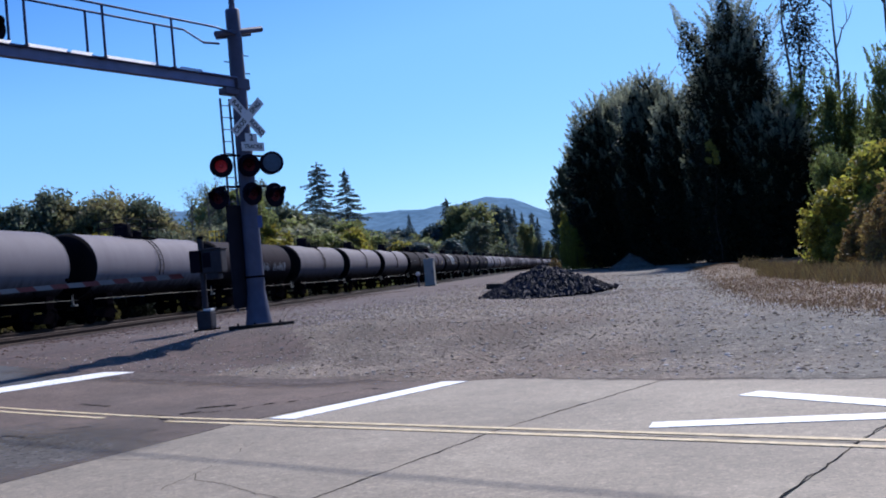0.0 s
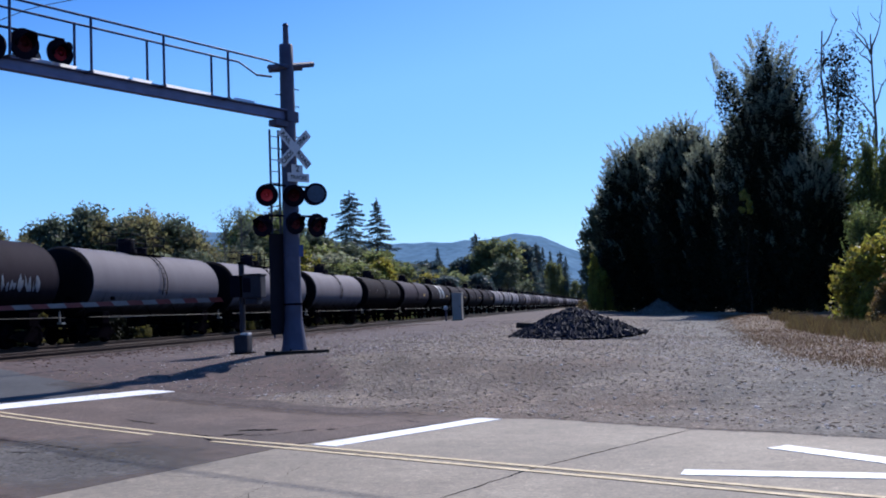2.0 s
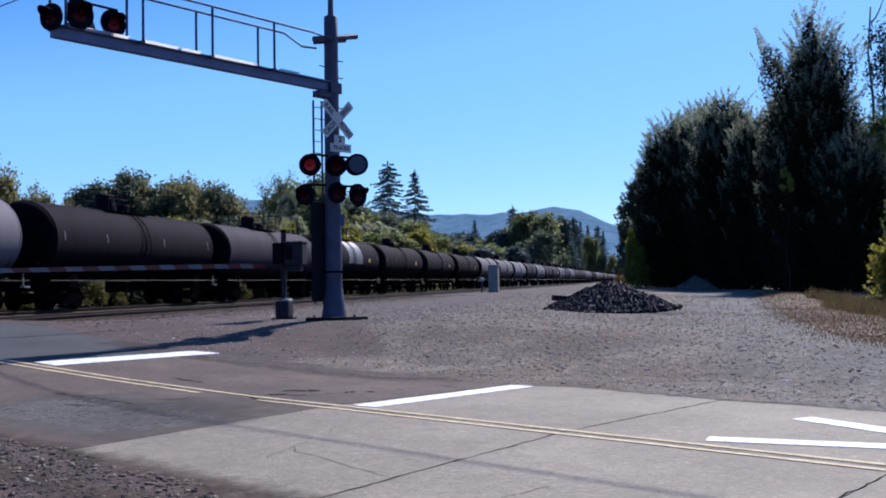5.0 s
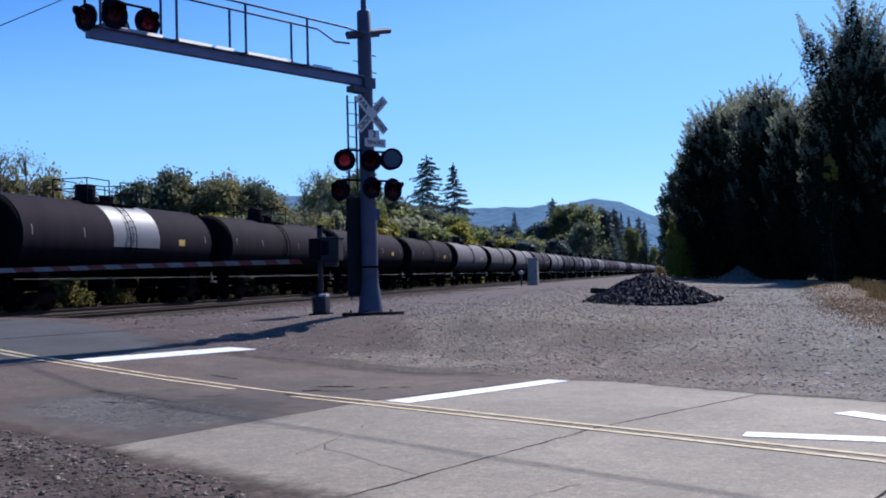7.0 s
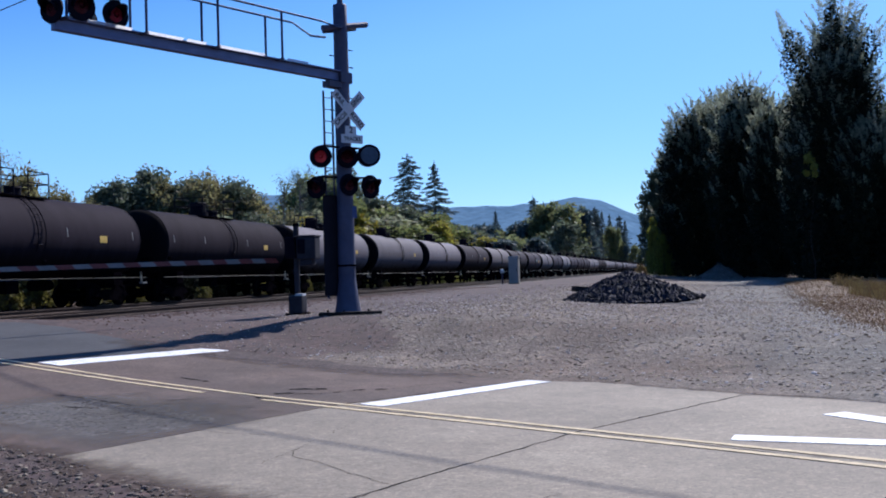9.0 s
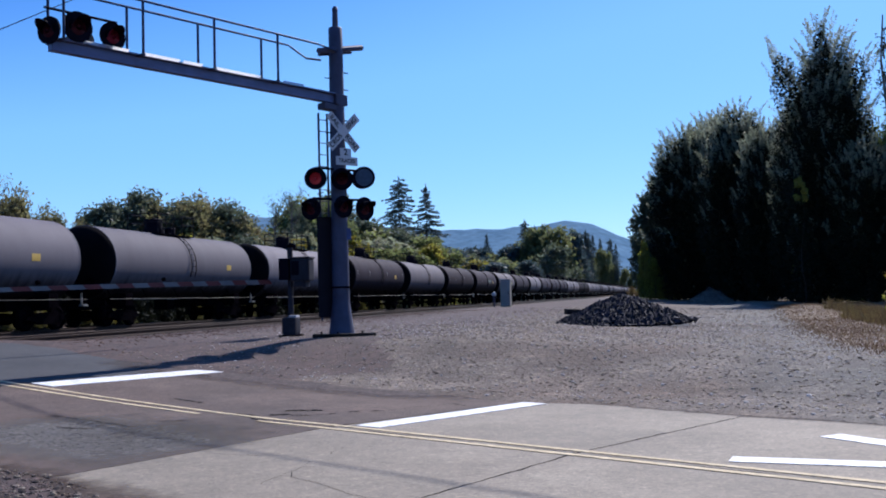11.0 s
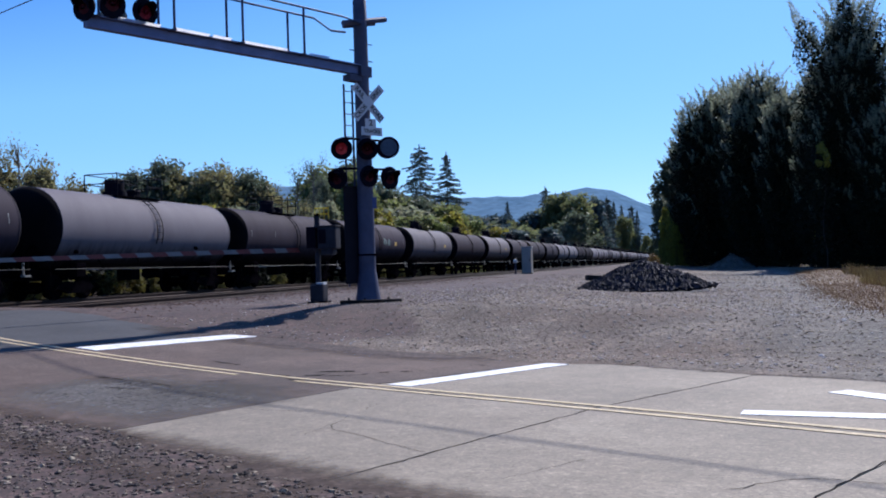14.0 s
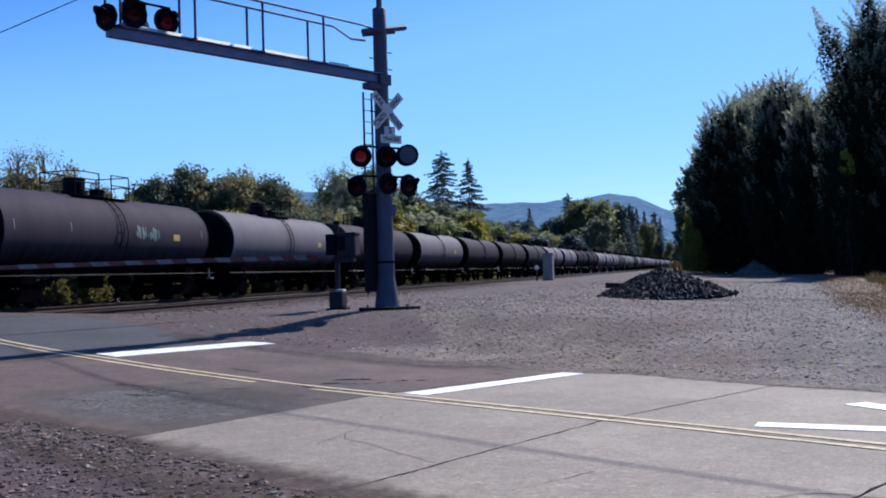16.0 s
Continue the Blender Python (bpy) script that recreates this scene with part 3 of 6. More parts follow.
film("dust", -14.5, -3.6, 2.3, 4.7, M_DUST, 0.006, "gravel dust spilling over the asphalt edge")
film("dust", -3.9, 12.0, 3.25, 4.3, M_DUST, 0.006, "gravel dust along the concrete edge")
M_SPILL = film_material("shoulder_dust", (0.05, 0.037, 0.031), (0.10, 0.076, 0.064), 0.9, 5.0)
film("dust", -12.0, 6.0, -5.15, -3.4, M_SPILL, 0.0165, "brown gravel dust spilling from the shoulder")
M_PATCH = film_material("patched_asphalt", (0.112, 0.105, 0.101), (0.15, 0.141, 0.131), 0.75, 1.4)
film("repair_patch", -8.3, -3.25, -4.2, -0.2, M_PATCH, 0.0046, "blue-grey asphalt repair patch", -0.12)
film("grime", -6.3, -3.6, -3.4, 0.3, M_GRIME, 0.0058, "dark grime on the patched asphalt")
film("grime", -8.5, -4.0, -2.0, -1.1, M_GRIME, 0.006, "dark wheel track")


def painted(name, us, n0, n1, material, label, sk=0.0):
    ob = strip(name, us[0], us[1], n0, n1, 0.008, 0.007, material, None, 0.4, 0.006, sk0=sk, sk1=sk)
    tagged(ob, label, "road marking", kind="structure")
    return ob


painted("stop_line", (-3.62, -3.2), 0.24, 3.37, M_WHITE, "fresh white stop line on concrete", 0.04)
painted("stop_line_1", (-11.2, -10.6), 0.3, 4.45, M_WHITE, "white stop line on asphalt before the gate")
painted("centre_line", (-26, 60), 0.065, 0.15, M_YEL, "worn pale yellow centre line")
painted("centre_line_1", (-5.1, 60), -0.175, -0.09, M_YEL, "worn pale yellow centre line")


painted("centre_line_2", (-26, -6.4), -0.175, -0.09, M_YEL, "worn pale yellow centre line")


def bar_marking(name, a, b, w):
    bm = bmesh.new()
    a, b = Vector(a), Vector(b)
    d = (b - a).normalized()
    rows = []
    for i in range(13):
        p = a + (b - a) * i / 12
        rows.append([bm.verts.new(road_point(p.x + s * d.y * w / 2, p.y - s * d.x * w / 2, up)) for s, up in ((-1, 0.008), (1, 0.008), (1, 0.002), (-1, 0.002))])
    for p, q in zip(rows, rows[1:]):
        for i in range(4):
            bm.faces.new((p[i], p[(i + 1) % 4], q[(i + 1) % 4], q[i]))
    bm.faces.new(rows[0])
    bm.faces.new(rows[-1])
    bmesh.ops.recalc_face_normals(bm, faces=bm.faces)
    tagged(part(name, bm, M_WHITE), "bright white pavement cross marking leg", "road marking", kind="structure")


bar_marking("pavement_cross", (1.3, 0.46), (7.3, 2.75), 0.29)
bar_marking("pavement_cross_1", (1.42, 2.38), (7.3, 0.25), 0.31)


# ---- tracks ----
def build_track(name, xc, ties):
    tr = tagged(new(name), "rusty steel railway track on gravel ballast", "railway track", kind="structure")
    for s in (-1, 1):
        bm = bmesh.new()
        x = xc + s * 0.7525
        prof = [(-0.07, 0), (0.07, 0), (0.07, 0.012), (0.012, 0.03), (0.012, 0.11), (0.036, 0.12), (0.036, 0.15), (0.028, 0.157),
                (-0.028, 0.157), (-0.036, 0.15), (-0.036, 0.12), (-0.012, 0.11), (-0.012, 0.03), (-0.07, 0.012)]
        ends = [[bm.verts.new((x + a, y, RAIL_Z - 0.157 + h)) for a, h in prof] for y in (-60, 900)]
        for i in range(len(prof)):
            j = (i + 1) % len(prof)
            bm.faces.new((ends[0][i], ends[0][j], ends[1][j], ends[1][i]))
        part("rail", bm, M_RAIL, tr)
    bm = bmesh.new()
    box(bm, -1.28, -0.115, -0.15, 1.28, 0.115, 0.0, 0.012)
    first = part("tie", bm, M_TIE, tr)
    first.location = (xc, 19, RAIL_Z - 0.155)
    for i in range(1, ties):
        o = first.copy()
        scene.collection.objects.link(o)
        o.location = (xc + RNG.uniform(-0.04, 0.04), 19 + 0.53 * i, RAIL_Z - 0.155 + RNG.uniform(-0.012, 0.0))
        o.rotation_euler = (0, 0, RNG.normal(0, 0.012))
    return tr


build_track("railway_track_near", TRACK_NEAR, 230)
build_track("railway_track_far", TRACK_FAR, 120)


# ---- stones, rock piles ----
OCTA = ([(1, 0, 0), (-1, 0, 0), (0, 1, 0), (0, -1, 0), (0, 0, 1), (0, 0, -1)],
        [(0, 2, 4), (2, 1, 4), (1, 3, 4), (3, 0, 4), (2, 0, 5), (1, 2, 5), (3, 1, 5), (0, 3, 5)], 0.55, 1.25, 0.16)


def prism_stone():
    """A lump of two rings of five corners, closed above and below: rounder than an octahedron."""
    ring = [(0.95 * math.cos(a), 0.95 * math.sin(a), z) for z, o in ((-0.42, 0.0), (0.42, 0.63)) for a in (o + 1.2566 * k for k in range(5))]
    tri = [t for k in range(5) for t in ((k, (k + 1) % 5, 5 + k), ((k + 1) % 5, 5 + (k + 1) % 5, 5 + k), (5 + k, 5 + (k + 1) % 5, 10))]
    return ring + [(0, 0, 0.95)], tri, 0.8, 1.15, 0.11


def stones_mesh(name, pts, sizes, squash=0.7, shape=OCTA):
    base, tri, low, high, rough = shape
    base = np.array(base, float)
    n, k = len(pts), len(base)
    v = base[None] * RNG.uniform(low, high, (n, k, 1)) + RNG.normal(0, rough, (n, k, 3))
    a = RNG.uniform(0, 6.283, n)
    ca, sa = np.cos(a)[:, None], np.sin(a)[:, None]
    x, y = v[..., 0] * ca - v[..., 1] * sa, v[..., 0] * sa + v[..., 1] * ca
    v = np.stack([x, y, v[..., 2] * squash], -1) * np.asarray(sizes)[:, None, None] + np.asarray(pts)[:, None, :]
    f = (np.array(tri)[None] + k * np.arange(n)[:, None, None]).reshape(-1, 3)
    me = bpy.data.meshes.new(name)
    me.from_pydata(v.reshape(-1, 3).tolist(), [], f.tolist())
    return me


def scatter_stones(name, count, xr, yr, size, keep, label, material=M_STONE, squash=0.45, shape=OCTA):
    pts, sz = [], []
    while len(pts) < count:
        x, y = RNG.uniform(*xr), RNG.uniform(*yr)
        if not keep(x, y):
            continue
        s = size[0] * (size[1] / size[0]) ** (RNG.random() ** 2.2)
        pts.append((x, y, ground_z(x, y) + s * 0.12))
        sz.append(s)
    tagged(part_mesh(name, stones_mesh(name, pts, sz, squash, shape), material), label, "gravel", kind="stuff")


def in_lot(x, y):
    u, n = road_coords(x, y)
    return n > 3.75 and x < 6.5 and RNG.random() < smooth01(-13.5, -3.5, x)


scatter_stones("lot_gravel", 17000, (-15, 7), (11, 34), (0.012, 0.04), in_lot, "loose grey gravel stones on the lot", M_STONE, 0.42, prism_stone())
scatter_stones("far_lot_gravel", 6000, (-15, 7), (30, 75), (0.02, 0.075), in_lot, "loose grey gravel stones on the lot", M_STONE, 0.5)
def shoulder(x, y):
    return road_coords(x, y)[1] < -4.05 + 0.3 * noise.noise(Vector((x, y, 0))) + abs(RNG.normal(0, 0.2))


M_SHSTONE = mat("brown_stone", (0.075, 0.054, 0.041), (0.21, 0.162, 0.125), 2, 0.9, 0.004, 60, 0.25, island=0.6)
scatter_stones("roadside_gravel", 21000, (-14, -0.5), (2.5, 9.5), (0.006, 0.033), shoulder, "coarse loose gravel on the road shoulder", M_SHSTONE, 0.65, prism_stone())
scatter_stones("roadside_dark_stones", 9000, (-14, -0.5), (2.5, 9.5), (0.007, 0.03), shoulder, "dark loose stones on the road shoulder", M_DARKSTONE, 0.65, prism_stone())
scatter_stones("lot_pale_stones", 6500, (-15, 7), (11, 45), (0.013, 0.044), in_lot, "pale loose stones on the lot",
               mat("pale_stone", (0.26, 0.235, 0.22), (0.44, 0.40, 0.385), 2, 0.9, 0.004, 60, 0.2, island=0.4), 0.45, prism_stone())
scatter_stones("lot_dark_stones", 520, (-15, 7), (11, 40), (0.014, 0.038), in_lot, "dark loose stones on the lot", M_DARKSTONE, 0.6, prism_stone())
scatter_stones("ballast", 7000, (-17.25, -11.5), (18, 70), (0.02, 0.06), lambda x, y: abs(road_coords(x, y)[1]) > 4.2 and RNG.random() > smooth01(-16, -11, x), "brownish track ballast stones",
               mat("brown_ballast", (0.046, 0.021, 0.016), (0.1, 0.047, 0.034), 2, 0.9, 0.004, 50, 0.2, island=0.4))
scatter_stones("dark_ballast", 5500, (-27, -17.3), (18, 60), (0.02, 0.06), lambda x, y: abs(road_coords(x, y)[1]) > 4.2, "near-black ballast stones between the tracks", M_DARKSTONE)


def rock_pile(name, x, y, rx, ry, h, n, size, material, label):
    z0 = ground_z(x, y)
    hump = lambda a, b: h * max(0.0, 1 - (a * a + b * b) ** 0.5) ** 0.85 * (1 + 0.18 * noise.noise(Vector((a * 3, b * 3, x))))
    pts, sz = [], []
    for _ in range(n):
        r, t = RNG.random() ** 0.5 * 1.04 * (1.0 if RNG.random() < 0.96 else 1.08), RNG.uniform(0, 6.283)
        a, b = r * math.cos(t), r * math.sin(t)
        s = size * RNG.uniform(0.5, 1.5)
        pts.append((x + a * rx, y + b * ry, z0 + hump(a, b) + s * 0.2))
        sz.append(s)
    bm = bmesh.new()
    g = [[bm.verts.new((x + a * rx, y + b * ry, z0 - 0.05 + hump(a, b) * 0.97)) for a in np.linspace(-1, 1, 25)] for b in np.linspace(-1, 1, 25)]
    for r0, r1 in zip(g, g[1:]):
        for i in range(24):
            bm.faces.new((r0[i], r0[i + 1], r1[i + 1], r1[i]))
    pile = part(name, bm, material)
    tagged(pile, label, "rock pile")
    rocks = part_mesh("rock_rubble", stones_mesh("rock_rubble", pts, sz, 0.85), material, pile)
    rocks["kind"] = "stuff"
    return pile


rock_pile("rock_heap", -1.33, 34.3, 2.12, 4.0, 0.9, 4200, 0.09, M_COAL, "heap of dark broken rock on the gravel lot")
rock_pile("gravel_mound", 4.3, 101, 2.3, 3.0, 1.5, 700, 0.08, M_LOT, "grey gravel mound in the shade of trees")
bm = bmesh.new()
box(bm, -1.3, -0.12, -0.1, 1.3, 0.12, 0.1, 0.015)
timber = part("railway_timber", bm, M_TIE)
timber.matrix_basis = pose(-2.5, 37.6, ground_z(-3.9, 38.2) + 0.2, 0, 4, 35)
tagged(timber, "dark creosoted timber lying on the rock heap", "timber")

# ---- crossing signals ----
BEAM_DIR = Vector((-0.45, -0.89, 0)).normalized()
FACE = Vector((0.80, -0.60, 0)).normalized()
MAST = Vector((-7.95, 23.9, 0.66))
YAW = math.degrees(math.atan2(FACE.y, FACE.x)) + 90      # local -y faces the road user


def flasher(name, parent, m, lens, label, hood=True):
    """A crossing lamp: round background disc, lens, hood and rear housing. Local -y is the face."""
    bm = bmesh.new()
    ax = m @ Matrix.Rotation(radians(90), 4, "X")
    lathe(bm, [(0.0, 0.015), (0.265, 0.015), (0.28, 0.03), (0.28, -0.012), (0.0, -0.012)], ax, 28)
    disc = part("background_disc", bm, M_BLACK, parent, label)
    bm = bmesh.new()
    lathe(bm, [(0.0, 0.055), (0.06, 0.052), (0.11, 0.04), (0.15, 0.018)], ax, 24)
    part("lens", bm, lens, disc, smooth=True)
    bm = bmesh.new()
    lathe(bm, [(0.17, -0.01), (0.165, -0.09), (0.11, -0.17), (0.0, -0.18)], ax, 20)
    part("housing", bm, M_BLACK, disc, smooth=True)
    if hood:
        bm = bmesh.new()
        rows = []
        for i in range(15):
            a = radians(-20 + 220 * i / 14)
            l = 0.10 + 0.23 * max(0.0, math.sin(a)) ** 0.8
            rows.append([bm.verts.new(m @ Vector((r * math.cos(a), y, r * math.sin(a)))) for r, y in ((0.172, -0.02), (0.165, -l), (0.158, -l), (0.165, -0.02))])
        for p, q in zip(rows, rows[1:]):
            for i in range(4):
                bm.faces.new((p[i], p[(i + 1) % 4], q[(i + 1) % 4], q[i]))
        bmesh.ops.recalc_face_normals(bm, faces=bm.faces)
        part("hood", bm, M_BLACK, disc, smooth=True)
    return disc


def lettering(text, size, m, parent, material=M_LETTER):
    cu = bpy.data.curves.new("lettering", "FONT")
    cu.body, cu.size, cu.align_x, cu.align_y, cu.extrude = text, size, "CENTER", "CENTER", 0.002
    cu.offset = size * 0.025
    cu.materials.append(material)
    ob = new("lettering", cu)
    ob.parent = parent
    ob.matrix_basis = m
    return ob


def crossbuck(parent, m):
    face = m @ Matrix.Rotation(radians(90), 4, "X")
    for words, a, lift in (("RAIL ROAD", -45, 0.0), ("CROSSING", 45, 0.014)):
        bm = bmesh.new()
        bx = m @ Matrix.Translation((0, -lift, 0)) @ Matrix.Rotation(radians(-a), 4, "Y")
        box(bm, -0.61, -0.006, -0.115, 0.61, 0.006, 0.115, 0.004, bx)
        blade = part("crossbuck_blade", bm, M_SIGN, parent, "white crossbuck blade with black letters")
        if words == "CROSSING":
            lettering("CROS", 0.175, face @ Matrix.Rotation(radians(a), 4, "Z") @ Matrix.Translation((-0.34, 0, 0.024)), blade)
            lettering("SING", 0.175, face @ Matrix.Rotation(radians(a), 4, "Z") @ Matrix.Translation((0.34, 0, 0.024)), blade)
        else:
            lettering("RAIL", 0.175, face @ Matrix.Rotation(radians(a), 4, "Z") @ Matrix.Translation((-0.36, 0, 0.010)), blade)
            lettering("ROAD", 0.175, face @ Matrix.Rotation(radians(a), 4, "Z") @ Matrix.Translation((0.36, 0, 0.010)), blade)


def build_cantilever():
    root = empty("cantilever_signal", Matrix.Translation(MAST), "grey steel cantilever railway crossing signal with crossbuck and red lamps", "crossing signal")
    face = Matrix.Rotation(radians(YAW), 4, "Z")                       # local x along the sign, -y to the road user
    beam = Matrix.Rotation(math.atan2(BEAM_DIR.y, BEAM_DIR.x), 4, "Z")  # local x along the beam
    bm = bmesh.new()
    lathe(bm, [(0.34, 0.03), (0.30, 0.25), (0.235, 0.78), (0.222, 0.84), (0.222, 1.0), (0.182, 7.0), (0.178, 7.92), (0.165, 7.94), (0.0, 7.95)], Matrix(), 20)
    part("mast", bm, M_GALV, root, smooth=True)
    bm = bmesh.new()
    box(bm, -0.43, -0.43, 0.0, 0.43, 0.43, 0.035, 0.006, face)
    plate = part("base_plate", bm, M_IRON, root)
    for a, b in ((-1, -1), (-1, 1), (1, -1), (1, 1)):
        bm = bmesh.new()
        p = face @ Vector((a * 0.37, b * 0.37, 0))
        tube(bm, p, p + Vector((0, 0, 0.13)), 0.025, seg=8)
        tube(bm, p + Vector((0, 0, 0.035)), p + Vector((0, 0, 0.07)), 0.05, seg=6)
        part("anchor_bolt", bm, M_IRON, plate)
    bm = bmesh.new()
    box(bm, -0.75, -0.11, -0.1, 0.82, 0.11, 0.09, 0.012, Matrix.Translation((0.20, -0.50, 0)) @ Matrix.Rotation(radians(16), 4, "Z"))
    part("footing_timber", bm, M_TIE, root, "dark timber at the mast foot")
    LIFT = Matrix.Translation((0, 0, 0.18))
    # beam, a deep channel with a wider top flange, walkway plates and rails
    bm = bmesh.new()
    box(bm, -0.3, -0.09, 5.77, 7.8, 0.09, 5.98, 0.01, beam @ LIFT)
    part("beam", bm, M_ALU, root)
    bm = bmesh.new()
    box(bm, 0.2, -0.19, 5.985, 7.78, 0.19, 6.015, 0.004, beam @ LIFT)
    part("walkway", bm, M_ALU, root)
    bm = bmesh.new()
    box(bm, 0.1, -0.14, 5.58, 0.55, 0.14, 5.74, 0.01, beam @ LIFT)
    box(bm, -0.2, -0.19, 5.72, 0.2, 0.19, 6.0, 0.02, beam @ LIFT)
    part("beam_bracket", bm, M_GALV, root)
    # Tilted translucent strips, added to draw the bright sunlit edge of the deck.
    for x0, x1 in ((1.35, 2.0), (2.7, 4.05), (4.35, 4.85), (4.95, 5.85), (6.2, 7.2)):
        bm = bmesh.new()
        vs = [bm.verts.new(beam @ LIFT @ Vector(p)) for p in ((x0, 0.195, 5.99), (x1, 0.195, 5.99), (x1, 0.262, 6.035), (x0, 0.262, 6.035),
                                                              (x0, 0.189, 5.996), (x1, 0.189, 5.996), (x1, 0.256, 6.041), (x0, 0.256, 6.041))]
        for f in ((0, 1, 2, 3), (7, 6, 5, 4), (0, 4, 5, 1), (1, 5, 6, 2), (2, 6, 7, 3), (3, 7, 4, 0)):
            bm.faces.new([vs[i] for i in f])
        part("kick_plate", bm, M_GRATING, root, "pale grating strip, made translucent for a sunlit line")
    for x in (2.22, 4.07, 5.9, 7.68):
        bm = bmesh.new()
        box(bm, x - 0.035, -0.33, 5.96, x + 0.035, 0.33, 6.0, 0.003, beam @ LIFT)
        part("outrigger", bm, M_GALV, root)
    for side in (-0.3, 0.3):
        bm = bmesh.new()
        if side > 0:
            tube(bm, beam @ LIFT @ Vector((0.12, 0.16, 7.1)), beam @ LIFT @ Vector((0.9, side, 7.12)), 0.022)
            tube(bm, beam @ LIFT @ Vector((0.9, side, 7.12)), beam @ LIFT @ Vector((7.9, side, 7.12)), 0.026)
        else:
            tube(bm, beam @ LIFT @ Vector((0.35, -0.2, 6.9)), beam @ LIFT @ Vector((0.8, -0.26, 6.88)), 0.03)
            tube(bm, beam @ LIFT @ Vector((0.8, -0.26, 6.88)), beam @ LIFT @ Vector((1.35, side, 7.12)), 0.022)
            tube(bm, beam @ LIFT @ Vector((1.35, side, 7.12)), beam @ LIFT @ Vector((7.9, side, 7.12)), 0.026)
        part("handrail", bm, M_RAILBLUE, root)
        for x in (2.22, 4.07, 5.9, 7.68):
            bm = bmesh.new()
            tube(bm, beam @ LIFT @ Vector((x, side, 6.0)), beam @ LIFT @ Vector((x, side, 7.12)), 0.029)
            part("handrail_post", bm, M_RAILBLUE, root)
    bm = bmesh.new()
    tube(bm, beam @ LIFT @ Vector((-0.85, 0.1, 7.38)), beam @ LIFT @ Vector((0.7, 0.1, 7.02)), 0.075)
    tube(bm, beam @ LIFT @ Vector((-0.7, -0.16, 7.28)), beam @ LIFT @ Vector((0.45, -0.16, 7.02)), 0.045)
    part("head_pipe", bm, M_GALV, root)
    bm = bmesh.new()
    tube(bm, (0, 0, 7.9), (0, 0, 8.42), 0.08, 0.07, 12)
    tube(bm, (0, 0, 8.42), (0, 0, 8.5), 0.085, 0.05, 12)
    part("mast_cap", bm, M_GALV, root)
    for i, z in enumerate((5.2, 5.55, 6.15, 6.35, 6.6, 6.8)):
        bm = bmesh.new()
        s = 1 if i % 2 else -1
        tube(bm, face @ Vector((s * 0.13, 0, z)), face @ Vector((s * 0.36, 0, z)), 0.014)
        part("step_peg", bm, M_IRON, root)
    # ladder on the far side of the mast, with a guard plate below
    for x in (-0.43, -0.17):
        bm = bmesh.new()
        tube(bm, face @ Vector((x, 0.22, 0.42)), face @ Vector((x, 0.22, 5.72)), 0.03, seg=8)
        part("ladder_rail", bm, M_GALV, root)
    for i in range(17):
        bm = bmesh.new()
        tube(bm, face @ Vector((-0.43, 0.22, 0.75 + 0.3 * i)), face @ Vector((-0.17, 0.22, 0.75 + 0.3 * i)), 0.012, seg=6)
        part("ladder_rung", bm, M_GALV, root)
    bm = bmesh.new()
    box(bm, -0.56, 0.17, 0.5, -0.12, 0.19, 3.05, 0.004, face)
    part("ladder_guard", bm, M_SLATE, root, "dark steel ladder guard plate")
    # signs
    crossbuck(root, face @ Matrix.Translation((0.01, -0.24, 5.20)))
    bm = bmesh.new()
    box(bm, -0.17, -0.006, -0.13, 0.17, 0.006, 0.13, 0.004, face @ Matrix.Translation((0.07, -0.24, 4.66)))
    plate2 = part("number_plate_two", bm, M_SIGN, root)
    plate2.name = "track_count_sign"
    bm = bmesh.new()
    box(bm, -0.33, -0.006, -0.11, 0.33, 0.006, 0.11, 0.004, face @ Matrix.Translation((0.10, -0.245, 4.46)))
    plate3 = part("tracks_sign", bm, M_SIGN, root, "white plate reading tracks")
    up = face @ Matrix.Rotation(radians(90), 4, "X")
    lettering("2", 0.22, face @ Matrix.Translation((0.07, -0.252, 4.68)) @ Matrix.Rotation(radians(90), 4, "X"), plate2)
    lettering("TRACKS", 0.14, face @ Matrix.Translation((0.10, -0.256, 4.46)) @ Matrix.Rotation(radians(90), 4, "X"), plate3)
    # lamps on the mast
    bm = bmesh.new()
    tube(bm, face @ Vector((-0.72, -0.05, 4.26)), face @ Vector((0.78, -0.05, 4.26)), 0.03)
    part("lamp_arm", bm, M_BLACK, root)
    bm = bmesh.new()
    tube(bm, face @ Vector((-0.72, 0.12, 3.50)), face @ Vector((0.78, -0.1, 3.50)), 0.03)
    part("lamp_arm", bm, M_BLACK, root)
    turn = lambda x, y, z, a: Matrix.Translation(face @ Vector((x, y, z))) @ Matrix.Rotation(radians(a), 4, "Z")
    flasher("lamp", root, turn(-0.76, -0.1, 3.98, YAW - 42), M_LENSON, "lit red crossing lamp in a black round disc")
    flasher("lamp", root, turn(-0.10, -0.30, 3.98, YAW - 30), M_LENS, "unlit red crossing lamp in a black round disc")
    flasher("lamp", root, turn(0.73, -0.02, 4.08, YAW + 147), M_LENS, "crossing lamp seen from its pale round back")
    flasher("lamp", root, turn(-0.08, -0.30, 3.28, YAW + 2), M_LENS, "dark red crossing lamp with a hood")
    flasher("lamp", root, turn(0.71, -0.12, 3.27, YAW + 8) @ Matrix.Scale(1.1, 4), M_LENS, "dark red crossing lamp with a hood")
    flasher("lamp", root, turn(-0.70, 0.22, 3.24, YAW - 66), M_LENS, "crossing lamp turned aside with a hood")
    for z in (3.98, 3.24):
        for x in (-0.68, 0.05, 0.76):
            bm = bmesh.new()
            tube(bm, face @ Vector((x, -0.02, z + 0.05)), face @ Vector((x, -0.05, z + 0.28)), 0.022, seg=8)
